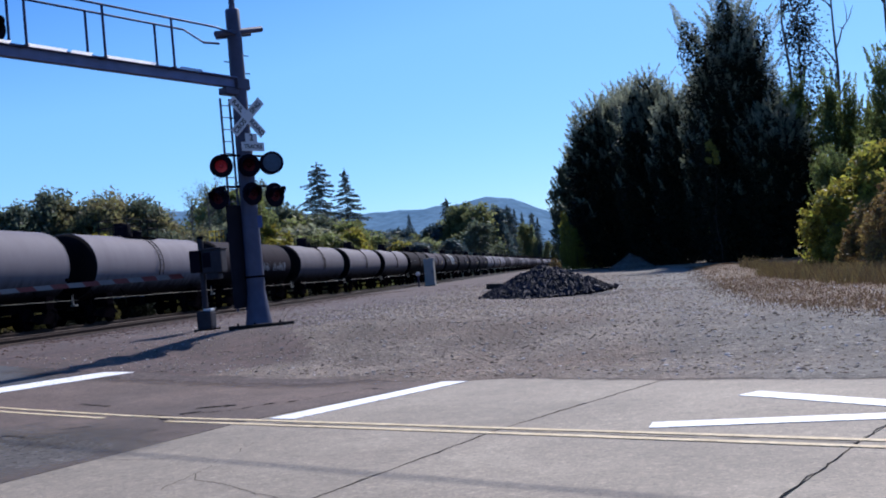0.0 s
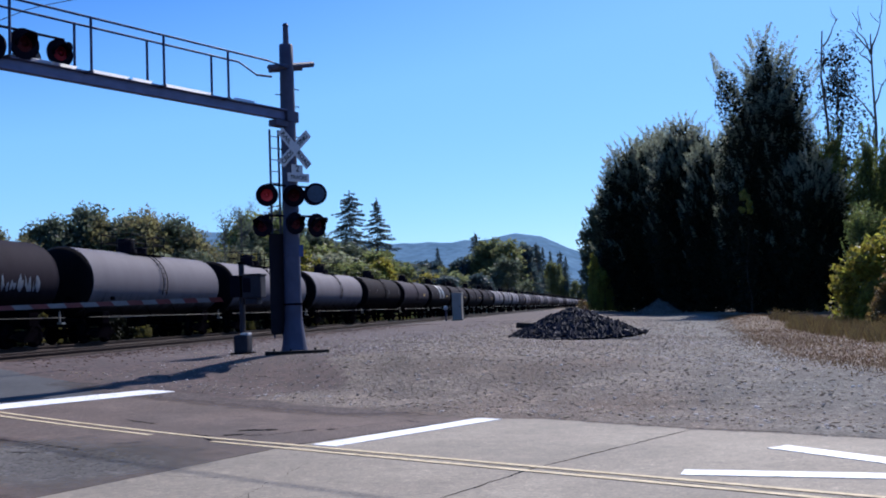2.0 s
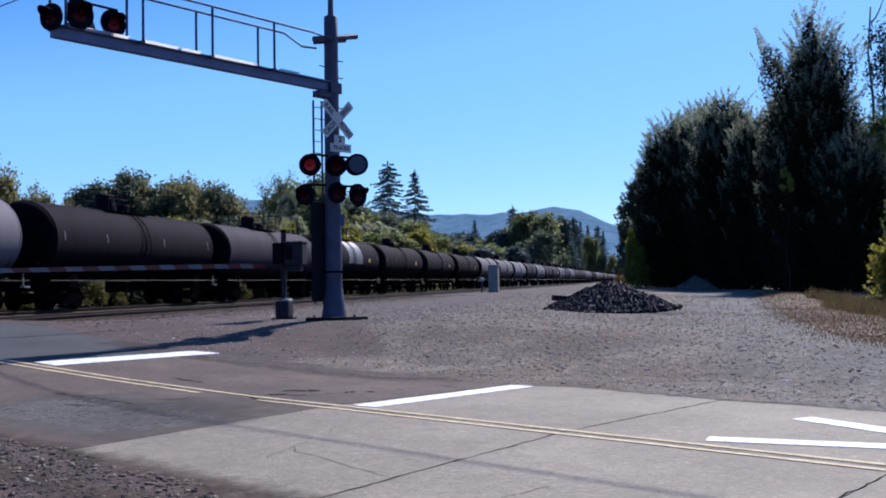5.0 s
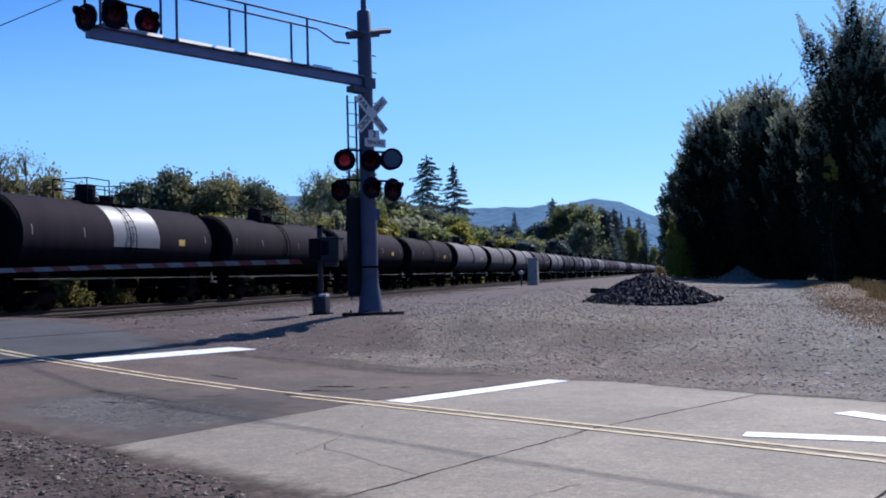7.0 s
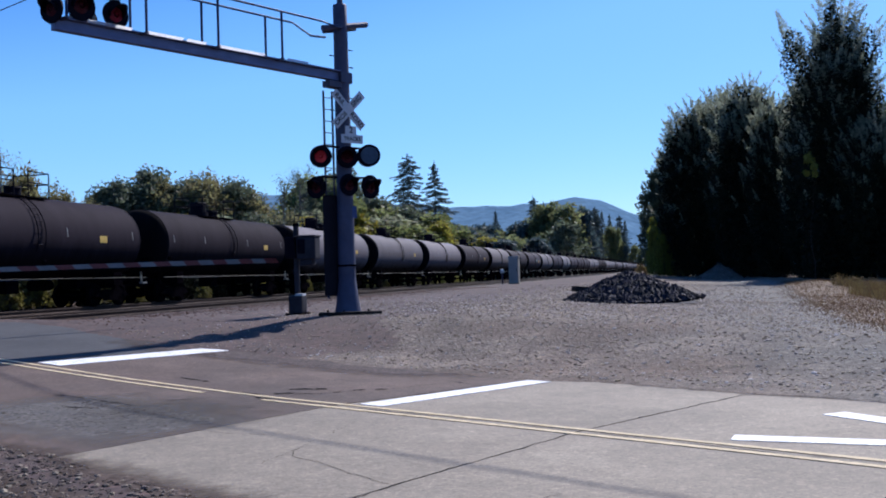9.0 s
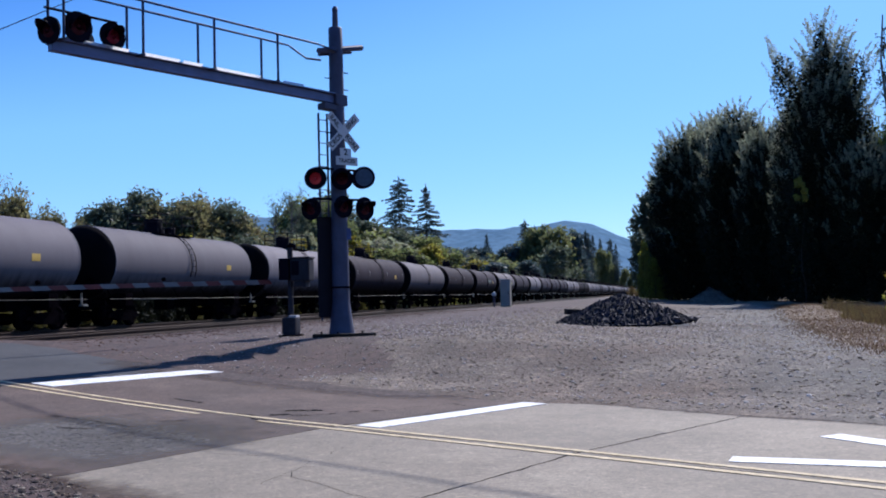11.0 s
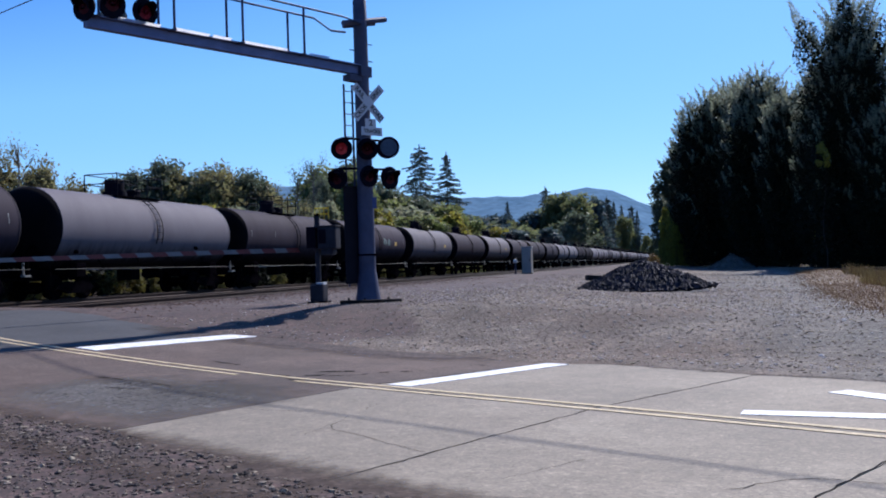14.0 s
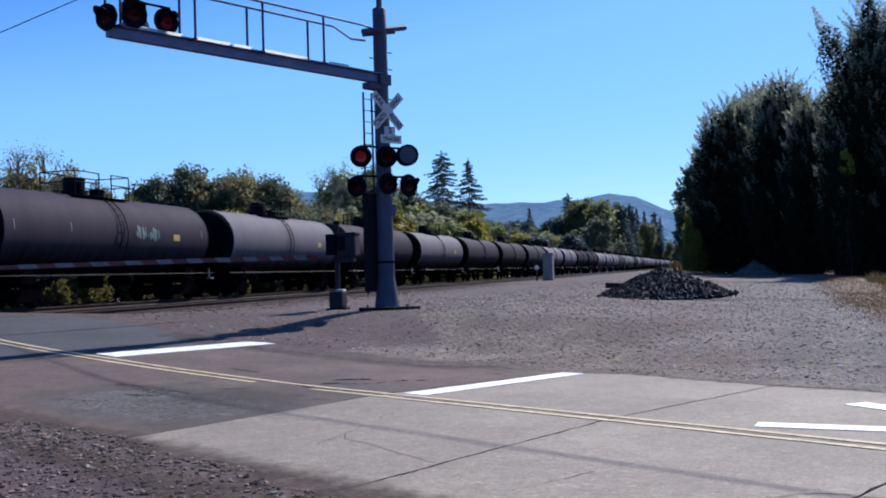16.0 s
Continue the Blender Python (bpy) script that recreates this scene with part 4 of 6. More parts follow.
            part("lamp_hanger", bm, M_BLACK, root)
    bm = bmesh.new()
    lathe(bm, [(0.0, 0.006), (0.25, 0.006), (0.25, -0.004), (0.0, -0.004)], turn(0.67, -0.19, 4.08, YAW + 147) @ Matrix.Rotation(radians(-90), 4, "X"), 28)
    part("disc_back", bm, M_DISC, root, "pale grey disc back")
    bm = bmesh.new()
    lathe(bm, [(0.225, 0.012), (0.285, 0.012), (0.285, -0.006), (0.225, -0.006), (0.225, 0.012)], turn(0.67, -0.19, 4.08, YAW + 147) @ Matrix.Rotation(radians(-90), 4, "X"), 28)
    part("disc_rim", bm, M_BLACK, root)
    # lamps at the beam's end
    tb = lambda x, y, z, a: Matrix.Translation(beam @ LIFT @ Vector((x, y, z))) @ Matrix.Rotation(radians(a), 4, "Z")
    bm = bmesh.new()
    tube(bm, beam @ LIFT @ Vector((6.33, 0.0, 6.62)), beam @ LIFT @ Vector((7.92, 0.0, 6.62)), 0.028)
    tube(bm, beam @ LIFT @ Vector((7.08, 0.0, 6.0)), beam @ LIFT @ Vector((7.08, 0.0, 6.66)), 0.04)
    part("lamp_arm", bm, M_BLACK, root)
    flasher("lamp", root, tb(6.51, 0.12, 6.28, YAW + 10) @ Matrix.Scale(1.03, 4), M_LENSRED, "red crossing lamp with a hood over the road")
    flasher("lamp", root, tb(7.33, 0.2, 6.3, YAW + 8) @ Matrix.Scale(1.1, 4), M_LENS, "dark crossing lamp with a hood over the road")
    flasher("lamp", root, tb(7.88, 0.12, 6.14, YAW - 62) @ Matrix.Scale(0.98, 4), M_LENS, "crossing lamp turned aside over the road")
    flasher("lamp", root, tb(7.05, -0.2, 6.13, YAW + 150), M_LENS, "crossing lamp facing the other way over the road")
    bm = bmesh.new()
    lathe(bm, [(0.19, 0.006), (0.262, 0.006), (0.262, -0.004), (0.19, -0.004), (0.19, 0.006)], tb(7.05, -0.2, 6.13, YAW + 150) @ Matrix.Translation((0, 0.05, 0)) @ Matrix.Rotation(radians(-90), 4, "X"), 28)
    part("disc_back", bm, M_CAB, root, "pale grey disc back")
    bm = bmesh.new()
    box(bm, -0.10, -0.215, 2.45, 0.10, -0.205, 2.75, 0.0, face @ Matrix.Translation((0.12, 0.02, 0)))
    part("blue_label", bm, M_BLUE, root, "blue notice plate on the mast")
    bm = bmesh.new()
    lathe(bm, [(0.245, 1.22), (0.245, 1.27), (0.2, 1.27), (0.2, 1.22)], Matrix(), 20)
    part("mast_band", bm, M_IRON, root)


build_cantilever()


def build_gate():
    base = Vector((-9.75, 25.0, 0.66))
    root = empty("crossing_gate", Matrix.Translation(base), "lowered red and white striped railway crossing gate on a grey post", "crossing gate")
    d = Matrix.Rotation(math.atan2(BEAM_DIR.y, BEAM_DIR.x), 4, "Z")
    bm = bmesh.new()
    tube(bm, (0, 0, 0.3), (0, 0, 2.38), 0.075, seg=14)
    tube(bm, (0, 0, 2.38), (0, 0, 2.42), 0.085, 0.05, seg=14)
    part("post", bm, M_DULLGREY, root, smooth=False)
    bm = bmesh.new()
    box(bm, -0.2, -0.2, 0.02, 0.2, 0.2, 0.5, 0.08)
    part("junction_box", bm, M_DULLGREY, root)
    bm = bmesh.new()
    box(bm, -0.02, -0.15, 0.48, 0.2, 0.13, 0.55, 0.03)
    part("junction_lid", bm, M_SIGN, root, "white lid of the junction box")
    bm = bmesh.new()
    box(bm, -0.26, -0.26, -0.08, 0.26, 0.26, 0.03, 0.01)
    part("foundation", bm, M_IRON, root)
    bm = bmesh.new()
    box(bm, 0.08, -0.22, 1.46, 0.62, 0.18, 2.06, 0.05)
    mech = part("mechanism_box", bm, M_DULLGREY, root, "grey gate mechanism housing")
    bm = bmesh.new()
    box(bm, 0.06, -0.25, 2.06, 0.64, 0.21, 2.11, 0.02)
    part("mechanism_lid", bm, M_DULLGREY, mech)
    bm = bmesh.new()
    box(bm, 0.12, -0.24, 1.62, 0.33, -0.215, 2.0, 0.01)
    part("access_door", bm, M_BLACK, mech, "black access door")
    bm = bmesh.new()
    box(bm, -0.22, -0.29, 1.50, 0.06, -0.08, 2.08, 0.03)
    part("counterweight", bm, M_BLACK, root)
    bm = bmesh.new()
    box(bm, 0.16, -0.18, 1.30, 0.5, 0.14, 1.46, 0.03)
    part("mechanism_foot", bm, M_DULLGREY, mech)
    bm = bmesh.new()
    lathe(bm, [(0.0, 2.46), (0.07, 2.45), (0.085, 2.38), (0.0, 2.37)], Matrix(), 14)
    part("post_cap", bm, M_IRON, root)
    # arm: alternating slanted red and white sections
    L, z0, sag = 12.5, 1.46, 0.24
    hh = 0.062
    at = lambda x, h, y: d @ Vector((0.35 + x, y, z0 - sag * (x / L) ** 1.2 + h))
    x, k = 0.0, 0
    while x < L:
        w = 0.42
        bm = bmesh.new()
        taper = 1 - 0.35 * x / L
        vs = []
        for y in (-0.03, 0.03):
            for xx, h in ((x, -hh), (x + w, -hh), (x + w + 0.1, hh), (x + 0.1, hh)):
                vs.append(bm.verts.new(at(xx, h * taper, y - 0.36)))
        for f in ((0, 1, 2, 3), (7, 6, 5, 4), (0, 4, 5, 1), (1, 5, 6, 2), (2, 6, 7, 3), (3, 7, 4, 0)):
            bm.faces.new([vs[i] for i in f])
        bmesh.ops.recalc_face_normals(bm, faces=bm.faces)
        part("arm_section", bm, M_RED if k % 2 == 0 else M_ARMWHITE, root, "red stripe" if k % 2 == 0 else "white stripe")
        x, k = x + w, k + 1
    for x in (3.4, 6.6):
        bm = bmesh.new()
        lathe(bm, [(0.0, 0.04), (0.045, 0.03), (0.05, -0.03), (0.0, -0.04)], Matrix.Translation(at(x, 0.13, -0.36)) @ Matrix.Rotation(radians(90), 4, "X"), 14)
        part("arm_lamp", bm, M_IRON, root, "small dark gate lamp")


build_gate()


def build_cabinet():
    x, y = -13.55, 85.0
    z = ground_z(x, y)
    root = empty("relay_cabinet", Matrix.Translation((x, y, z)), "tall pale grey metal relay cabinet on the gravel beside the track", "cabinet")
    bm = bmesh.new()
    box(bm, -0.42, -0.45, 0.1, 0.42, 0.45, 2.3, 0.02)
    part("body", bm, M_CAB, root)
    bm = bmesh.new()
    box(bm, -0.47, -0.5, 2.3, 0.47, 0.5, 2.42, 0.04)
    part("roof", bm, M_CAB, root)
    bm = bmesh.new()
    box(bm, -0.38, -0.475, 0.18, 0.38, -0.45, 2.22, 0.008)
    door = part("door", bm, M_CAB, root)
    bm = bmesh.new()
    box(bm, 0.26, -0.51, 1.1, 0.3, -0.475, 1.35, 0.008)
    part("handle", bm, M_IRON, door)
    bm = bmesh.new()
    box(bm, -0.5, -0.55, -0.1, 0.5, 0.55, 0.1, 0.01)
    part("plinth", bm, M_CONC, root)
    m = Matrix.Translation((-14.7, 85.5, ground_z(-14.7, 85.5)))
    post = empty("track_marker", m, "short white-topped post beside the track", "marker post")
    bm = bmesh.new()
    tube(bm, (0, 0, -0.1), (0, 0, 1.0), 0.08, seg=10)
    part("post", bm, M_GALV, post)
    bm = bmesh.new()
    lathe(bm, [(0.0, 1.35), (0.14, 1.3), (0.2, 1.15), (0.16, 1.0), (0.0, 0.98)], Matrix(), 14)
    part("cap", bm, M_SIGN, post, "white cap")


build_cabinet()


def overhead_cable(name, r):
    bm = bmesh.new()
    pts = []
    for i in range(61):
        u = -110 + 180 * i / 60
        z = max(9.5 + 0.4 * smooth01(30, 70, u), min(18.3, 11.5 - 0.197 * (u + 9)))
        p = RO + RU * u + RN * (-1.68 + 1.074 * z - 0.075 * max(0.0, -22 - u))
        pts.append(Vector((p.x, p.y, z)))
    for a, b in zip(pts, pts[1:]):
        tube(bm, a, b, r + 0.018 * smooth01(25, 45, -a.x), seg=6)
    tagged(part(name, bm, M_WIRE), "black overhead cable along the road", "cable")


overhead_cable("overhead_cable", 0.02)


# ---- plants ----
def leaf_cards(centres, size, spread, droop=0.0, aspect=0.6):
    """Leaf quads around given points, each turned its own way."""
    n = len(centres)
    c = centres + RNG.normal(0, spread, (n, 3))
    a = RNG.normal(0, 1, (n, 3))
    a[:, 2] -= droop
    a /= np.linalg.norm(a, axis=1)[:, None]
    b = np.cross(a, RNG.normal(0, 1, (n, 3)))
    b /= np.linalg.norm(b, axis=1)[:, None] + 1e-9
    s = size * RNG.uniform(0.55, 1.35, (n, 1))
    a, b = a * s, b * s * aspect
    a, b = a * 1.12, b * 1.15
    return np.stack([c - a, c + b, c + a - b], 1)


def limb_mesh(bm, a, b, r0, r1, bends=4, wobble=0.06):
    a, b = Vector(a), Vector(b)
    L = (b - a).length
    prev, pr = a, r0
    for i in range(1, bends + 1):
        t = i / bends
        p = a.lerp(b, t) + Vector(RNG.normal(0, wobble * L, 3)) * (0 if i == bends else 1)
        r = r0 + (r1 - r0) * t
        tube(bm, prev, p, pr, r, seg=5)
        prev, pr = p, r
    return prev


def leafy_tree(name, height, width, lobes, leaves, leaf, material, low=0.12, spike=0.0, trunk_r=None, bark=M_BARK, gap=0.25, label="", category="tree", shoots=0, taper=0.55):
    """A tapered trunk with limbs that end in lobes of small leaves."""
    root = empty(name, pose(0, 0, 0), label, category)
    tr = trunk_r or height * 0.016
    bm = bmesh.new()
    limb_mesh(bm, (0, 0, -0.3), (RNG.normal(0, 0.2), RNG.normal(0, 0.2), height * 0.9), tr, tr * 0.15, 6, 0.012)
    cs, rs = [], []
    for i in range(lobes):
        t = low + (1 - low) * (i + RNG.random()) / lobes
        env = width * (0.55 + 0.45 * math.sin(math.pi * min(1, (t - low) / (1 - low) * 0.85 + 0.12))) * (1 - taper * t ** (3 if taper < 0.6 else 1.6))
        ang = i * 2.4 + RNG.normal(0, 0.5)
        rad = env * RNG.uniform(0.45, 0.95) * (1 - gap * RNG.random())
        z = height * t * (0.95 + 0.05 * RNG.random())
        p = np.array([rad * math.cos(ang), rad * math.sin(ang), z])
        r = width * RNG.uniform(0.22, 0.42) * (1.15 - 0.5 * t)
        cs.append(p)
        rs.append((r, r, r * (1.0 + spike * RNG.uniform(0.4, 1.4))))
        limb_mesh(bm, (0, 0, max(0.5, z - rad * 0.9)), p, tr * 0.35 * (1.1 - t), tr * 0.06, 2, 0.05)
    part("trunk", bm, bark, root)
    pick = RNG.integers(0, lobes, leaves)
    d = RNG.normal(0, 1, (leaves, 3))
    d /= np.linalg.norm(d, axis=1)[:, None]
    rr = RNG.random((leaves, 1)) ** 0.42
    twig = 1 + 0.28 * np.sin(d[:, :1] * 9 + pick[:, None]) * np.cos(d[:, 1:2] * 8 + d[:, 2:] * 7)
    pts = np.array(cs)[pick] + d * rr * np.array(rs)[pick] * twig
    if shoots:
        more = []
        for _ in range(shoots):
            i = int(RNG.integers(lobes // 4, lobes))
            d = RNG.normal(0, 1, 3)
            d[2] = abs(d[2]) + 0.3
            d /= np.linalg.norm(d)
            a = cs[i] + d * np.array(rs[i]) * 0.85
            out = np.array([a[0], a[1], 0]) / (np.hypot(a[0], a[1]) + 0.1)
            L = RNG.uniform(0.6, 1.9)
            f = RNG.random((int(12 + 18 * L), 1))
            more.append(a + (np.array([0, 0, 1.0]) + out * 0.35 + RNG.normal(0, 0.12, 3)) * f * L + RNG.normal(0, 0.11, (len(f), 3)) * (1.2 - f))
        pts = np.concatenate([pts, *more])
    pts = pts[pts[:, 2] > 0.15]
    part_mesh("crown", quads_mesh("crown", leaf_cards(pts, leaf, leaf * 0.4)), material, root)
    return root


def poplar(name, height, profile, lobes, leaves, leaf, material, label, shoots, extra=()):
    """A dense upright crown inside a profile of radii, feathered all over with rising leafy shoots."""
    root = empty(name, pose(0, 0, 0), label, "tree")
    bm = bmesh.new()
    limb_mesh(bm, (0, 0, -0.3), (0, 0, height * 0.93), height * 0.017, 0.03, 7, 0.01)
    cs, rs = [], []
    for i in range(lobes):
        t = (i + RNG.random()) / lobes
        big_r = lerp_table(profile, t)
        r = max(0.35, big_r * RNG.uniform(0.26, 0.46))
        rad = max(0.0, big_r - r) * RNG.uniform(0.35, 1.0) ** 0.5
        ang = i * 2.4 + RNG.normal(0, 0.5)
        cs.append((rad * math.cos(ang), rad * math.sin(ang), height * t * 0.97))
        rs.append((r, r, r * RNG.uniform(1.1, 1.8)))
    for x, y, z, r in extra:
        cs.append((x, y, z))
        rs.append((r, r, r * 1.6))
    cs, rs = np.array(cs), np.array(rs)
    for p in cs:
        limb_mesh(bm, (0, 0, max(0.5, p[2] - 1.1 * math.hypot(p[0], p[1]))), p, height * 0.004, 0.012, 2, 0.05)
    part("trunk", bm, M_BARK, root)
    w = rs[:, 0] ** 2
    pick = RNG.choice(len(cs), leaves, p=w / w.sum())
    d = RNG.normal(0, 1, (leaves, 3))
    d /= np.linalg.norm(d, axis=1)[:, None]
    pts = cs[pick] + d * RNG.random((leaves, 1)) ** 0.4 * rs[pick]
    more = []
    for i in RNG.choice(len(cs), shoots, p=w / w.sum()):
        d = RNG.normal(0, 1, 3)
        d[2] = abs(d[2]) * 0.8 + 0.1
        d /= np.linalg.norm(d)
        if RNG.random() > 0.03 + (cs[i][2] / height) ** 2.9:
            continue
        a = cs[i] + d * rs[i] * 0.8
        out = np.array([a[0], a[1], 0]) / (np.hypot(a[0], a[1]) + 0.3)
        L = RNG.uniform(0.5, 1.6) * (0.6 + 0.6 * a[2] / height) * height / 18
        n = int(24 + 44 * L)
        f = RNG.random((n, 1))
        more.append(a + (np.array([0, 0, 0.9]) + out * 0.55 + RNG.normal(0, 0.15, 3)) * f * L + RNG.normal(0, 0.16, (n, 3)) * (1.1 - f))
    pts = pts[pts[:, 2] > 0.1]
    # Dark inner leaves and pale outer shoots paint the crown's shade and sun.
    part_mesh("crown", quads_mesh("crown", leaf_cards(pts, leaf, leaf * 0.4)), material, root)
    part_mesh("outer_foliage", quads_mesh("outer_foliage", leaf_cards(np.concatenate(more), leaf * 0.52, leaf * 0.22)), M_LEAFLIT, root, "outer leaves in a pale sunlit tone")
    return root


def fir_tree(name, height, width, tiers, label, dense=1.0, power=0.85):
    root = empty(name, pose(0, 0, 0), label, "tree")
    bm = bmesh.new()
    limb_mesh(bm, (0, 0, -0.3), (0, 0, height), height * 0.012, 0.02, 8, 0.004)
    cards = []
    for i in range(tiers):
        t = 0.1 + 0.89 * (i / tiers) ** 0.9
        z = height * t
        reach = width * (1 - t) ** power * RNG.uniform(0.7, 1.15) + 0.25
        nb = 6 + int(RNG.integers(0, 3))
        for j in range(nb):
            if RNG.random() > dense:
                continue
            ang = 6.283 * (j + RNG.random()) / nb
            L = reach * RNG.uniform(0.55, 1.2)
            z = height * min(0.985, t + RNG.uniform(-0.6, 0.6) / tiers)
            tip = np.array([L * math.cos(ang), L * math.sin(ang), z - L * RNG.uniform(0.02, 0.3)])
            tube(bm, (0, 0, z), tip, 0.04, 0.01, 4)
            m = int(10 + L * 30)
            f = RNG.uniform(0.08, 1.0, (m, 1)) ** 0.7
            side = np.array([-math.sin(ang), math.cos(ang), 0.0]) * RNG.normal(0, 0.16 * L ** 0.8, (m, 1)) * (1.15 - f)
            pts = np.array([0, 0, z]) * (1 - f) + tip * f + side + RNG.normal(0, 0.05, (m, 3)) - np.array([0, 0, 1.0]) * RNG.uniform(0, 0.25, (m, 1))
            cards.append(pts)
    top = np.array([0, 0, height]) + RNG.normal(0, 0.06, (60, 3)) - np.array([0, 0, 1.0]) * RNG.uniform(0, 1.6, (60, 1))
    cards.append(top)
    part("trunk", bm, M_BARK, root)
    part_mesh("crown", quads_mesh("crown", leaf_cards(np.concatenate(cards), height * 0.005 + 0.03, 0.04, 0.7, 0.45)), M_NEEDLE, root)
    return root


def bare_tree(name, height, lean, forks, label, leaves=0, leafmat=None, low=0.4, spread=0.7, straight=0.012, thick=1.0):
    root = empty(name, pose(0, 0, 0), label, "tree")
    bm = bmesh.new()
    limb_mesh(bm, (0, 0, -0.3), (lean, 0, height), height * thick * 0.010, height * thick * 0.0025, 6, straight * 0.4)
    tips = []
    for i in range(forks):
        t = RNG.uniform(low, 0.95)
        a = Vector((lean * t, 0, height * t))
        ang = RNG.uniform(0, 6.283)
        L = height * RNG.uniform(0.08, 0.22)
        b = a + Vector((math.cos(ang) * L * spread, math.sin(ang) * L * spread, L * RNG.uniform(0.5, 0.9)))
        limb_mesh(bm, a, b, height * thick * 0.0035, height * thick * 0.001, 4, 0.035)
        tips.append(b)
        for _ in range(2):
            c0 = a.lerp(b, RNG.uniform(0.4, 1))
            c1 = c0 + Vector(RNG.normal(0, L * 0.16, 3)) + Vector((0, 0, L * 0.25))
            limb_mesh(bm, c0, c1, height * thick * 0.0016, height * thick * 0.0007, 3, 0.04)
            tips.append(c1)
    part("trunk", bm, M_DEADWOOD, root)
    if leaves:
        pts = np.array([tuple(tips[i]) for i in RNG.integers(0, len(tips), leaves)]) + RNG.normal(0, height * 0.03, (leaves, 3))
        part_mesh("crown", quads_mesh("crown", leaf_cards(pts, height * 0.007, 0.05)), leafmat, root)
    return root


def put(ob, x, y, s=1.0, turn=0.0, dz=0.0, sz=None):
    ob.matrix_basis = Matrix.Translation((x, y, ground_z(x, y) + dz)) @ Matrix.Rotation(radians(turn), 4, "Z") @ Matrix.Diagonal((s, s, sz or s, 1))
    return ob


def put_copy(ob, x, y, s=1.0, turn=0.0, dz=0.0, sz=None):
    m = Matrix.Translation((x, y, ground_z(x, y) + dz)) @ Matrix.Rotation(radians(turn), 4, "Z") @ Matrix.Diagonal((s, s, sz or s, 1))
    c = copy_thing(ob, m @ Matrix.Diagonal((1 / ob.scale.x, 1 / ob.scale.y, 1 / ob.scale.z, 1)))
    return c


# tall dark trees beyond the lot
GROVE = "tall dark green poplar with dense leaves beyond the gravel lot"
tag_grove = "trees beyond the gravel lot"
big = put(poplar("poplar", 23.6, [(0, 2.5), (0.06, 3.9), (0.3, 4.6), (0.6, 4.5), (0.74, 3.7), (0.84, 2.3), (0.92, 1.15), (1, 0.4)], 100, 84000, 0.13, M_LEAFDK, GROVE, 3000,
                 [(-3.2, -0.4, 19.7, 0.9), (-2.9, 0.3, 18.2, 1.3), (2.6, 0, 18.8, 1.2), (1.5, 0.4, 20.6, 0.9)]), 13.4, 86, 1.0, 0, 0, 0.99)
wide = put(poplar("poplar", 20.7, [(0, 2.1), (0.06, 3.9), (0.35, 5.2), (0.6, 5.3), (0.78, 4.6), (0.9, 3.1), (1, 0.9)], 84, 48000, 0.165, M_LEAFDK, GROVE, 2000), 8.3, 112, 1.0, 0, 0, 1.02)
for ob in (big, wide):
    ob["group"] = tag_grove
for src, x, y, s, turn, sz in ((wide, 10.6, 103, 0.8, 70, 0.84), (wide, 3.5, 130, 1.18, 140, 1.06), (wide, 7.4, 127, 1.0, 10, 1.1), (wide, 6.2, 139, 1.1, 200, 1.19), (wide, 11.2, 124, 0.9, 90, 1.03),
                               (wide, 12.1, 92, 0.62, 180, 0.8), (wide, 1.0, 143, 0.88, 250, 0.92), (wide, 15.0, 109, 0.9, 300, 1.03), (wide, 15.6, 82, 0.7, 30, 0.6),
                               (wide, 8.8, 153, 1.1, 120, 1.18), (wide, 19.9, 106, 0.8, 20, 0.6)):
    put_copy(src, x, y, s, turn, 0, sz)
elder = put(leafy_tree("elder", 13.6, 3.4, 30, 16000, 0.175, M_LEAFASH, 0.05, 0.3, label="rounded grey-green elder at the end of the grove", shoots=160), -2.2, 141)
elder["group"] = tag_grove
put_copy(elder, -0.6, 156, 0.8, 90)
lit = put(leafy_tree("alder", 10.5, 4.0, 34, 24000, 0.11, M_LEAFALDER, 0.05, 0.1, gap=0.6, taper=0.3, label="sunlit green alder at the edge of the grove", shoots=240), 11.9, 40.5, 0.56, 0, 0, 0.40)
lit["group"] = tag_grove
for x, y, s, turn, sz in ((13.9, 38.5, 0.56, 80, 0.36), (10.7, 43.5, 0.36, 250, 0.42), (17.0, 38, 0.75, 10, 0.45), (28.8, 77, 1.0, 170, 1.3), (32.5, 83, 1.3, 100, 1.6), (24.8, 90, 0.95, 200, 1.1), (22.9, 74, 0.8, 300, 1.2), (26.0, 78, 0.9, 220, 1.4),
                          (17.9, 87, 0.75, 130, 1.3), (20.2, 80, 0.7, 30, 1.15)):
    put_copy(lit, x, y, s, turn, 0, sz)
yb = put(leafy_tree("shrub", 2.6, 1.5, 14, 5000, 0.085, M_LEAFYEL, 0.05, 0.2, label="yellow-green leafy shrub in dry grass", category="shrub"), 9.2, 38.5, 0.45)
for x, y, s, turn in ((9.9, 39.5, 0.6, 60), (10.6, 39.8, 1.0, 130), (11.0, 37.5, 1.2, 200), (10.9, 39.2, 1.6, 20), (10.1, 41, 1.2, 75), (0.8, 137, 1.3, 90), (-1.8, 138, 1.75, 30)):
    put_copy(yb, x, y, s, turn)
put_copy(yb, -2.3, 127, 0.95, 210, 0, 2.6)
put_copy(yb, -1.3, 129, 0.8, 80, 0, 1.9)
rb = put(leafy_tree("bush", 3.2, 1.9, 16, 5000, 0.085, M_LEAFRUST, 0.04, 0.2, label="rust-brown dry bush in tall grass", category="shrub"), 9.6, 34, 0.6)
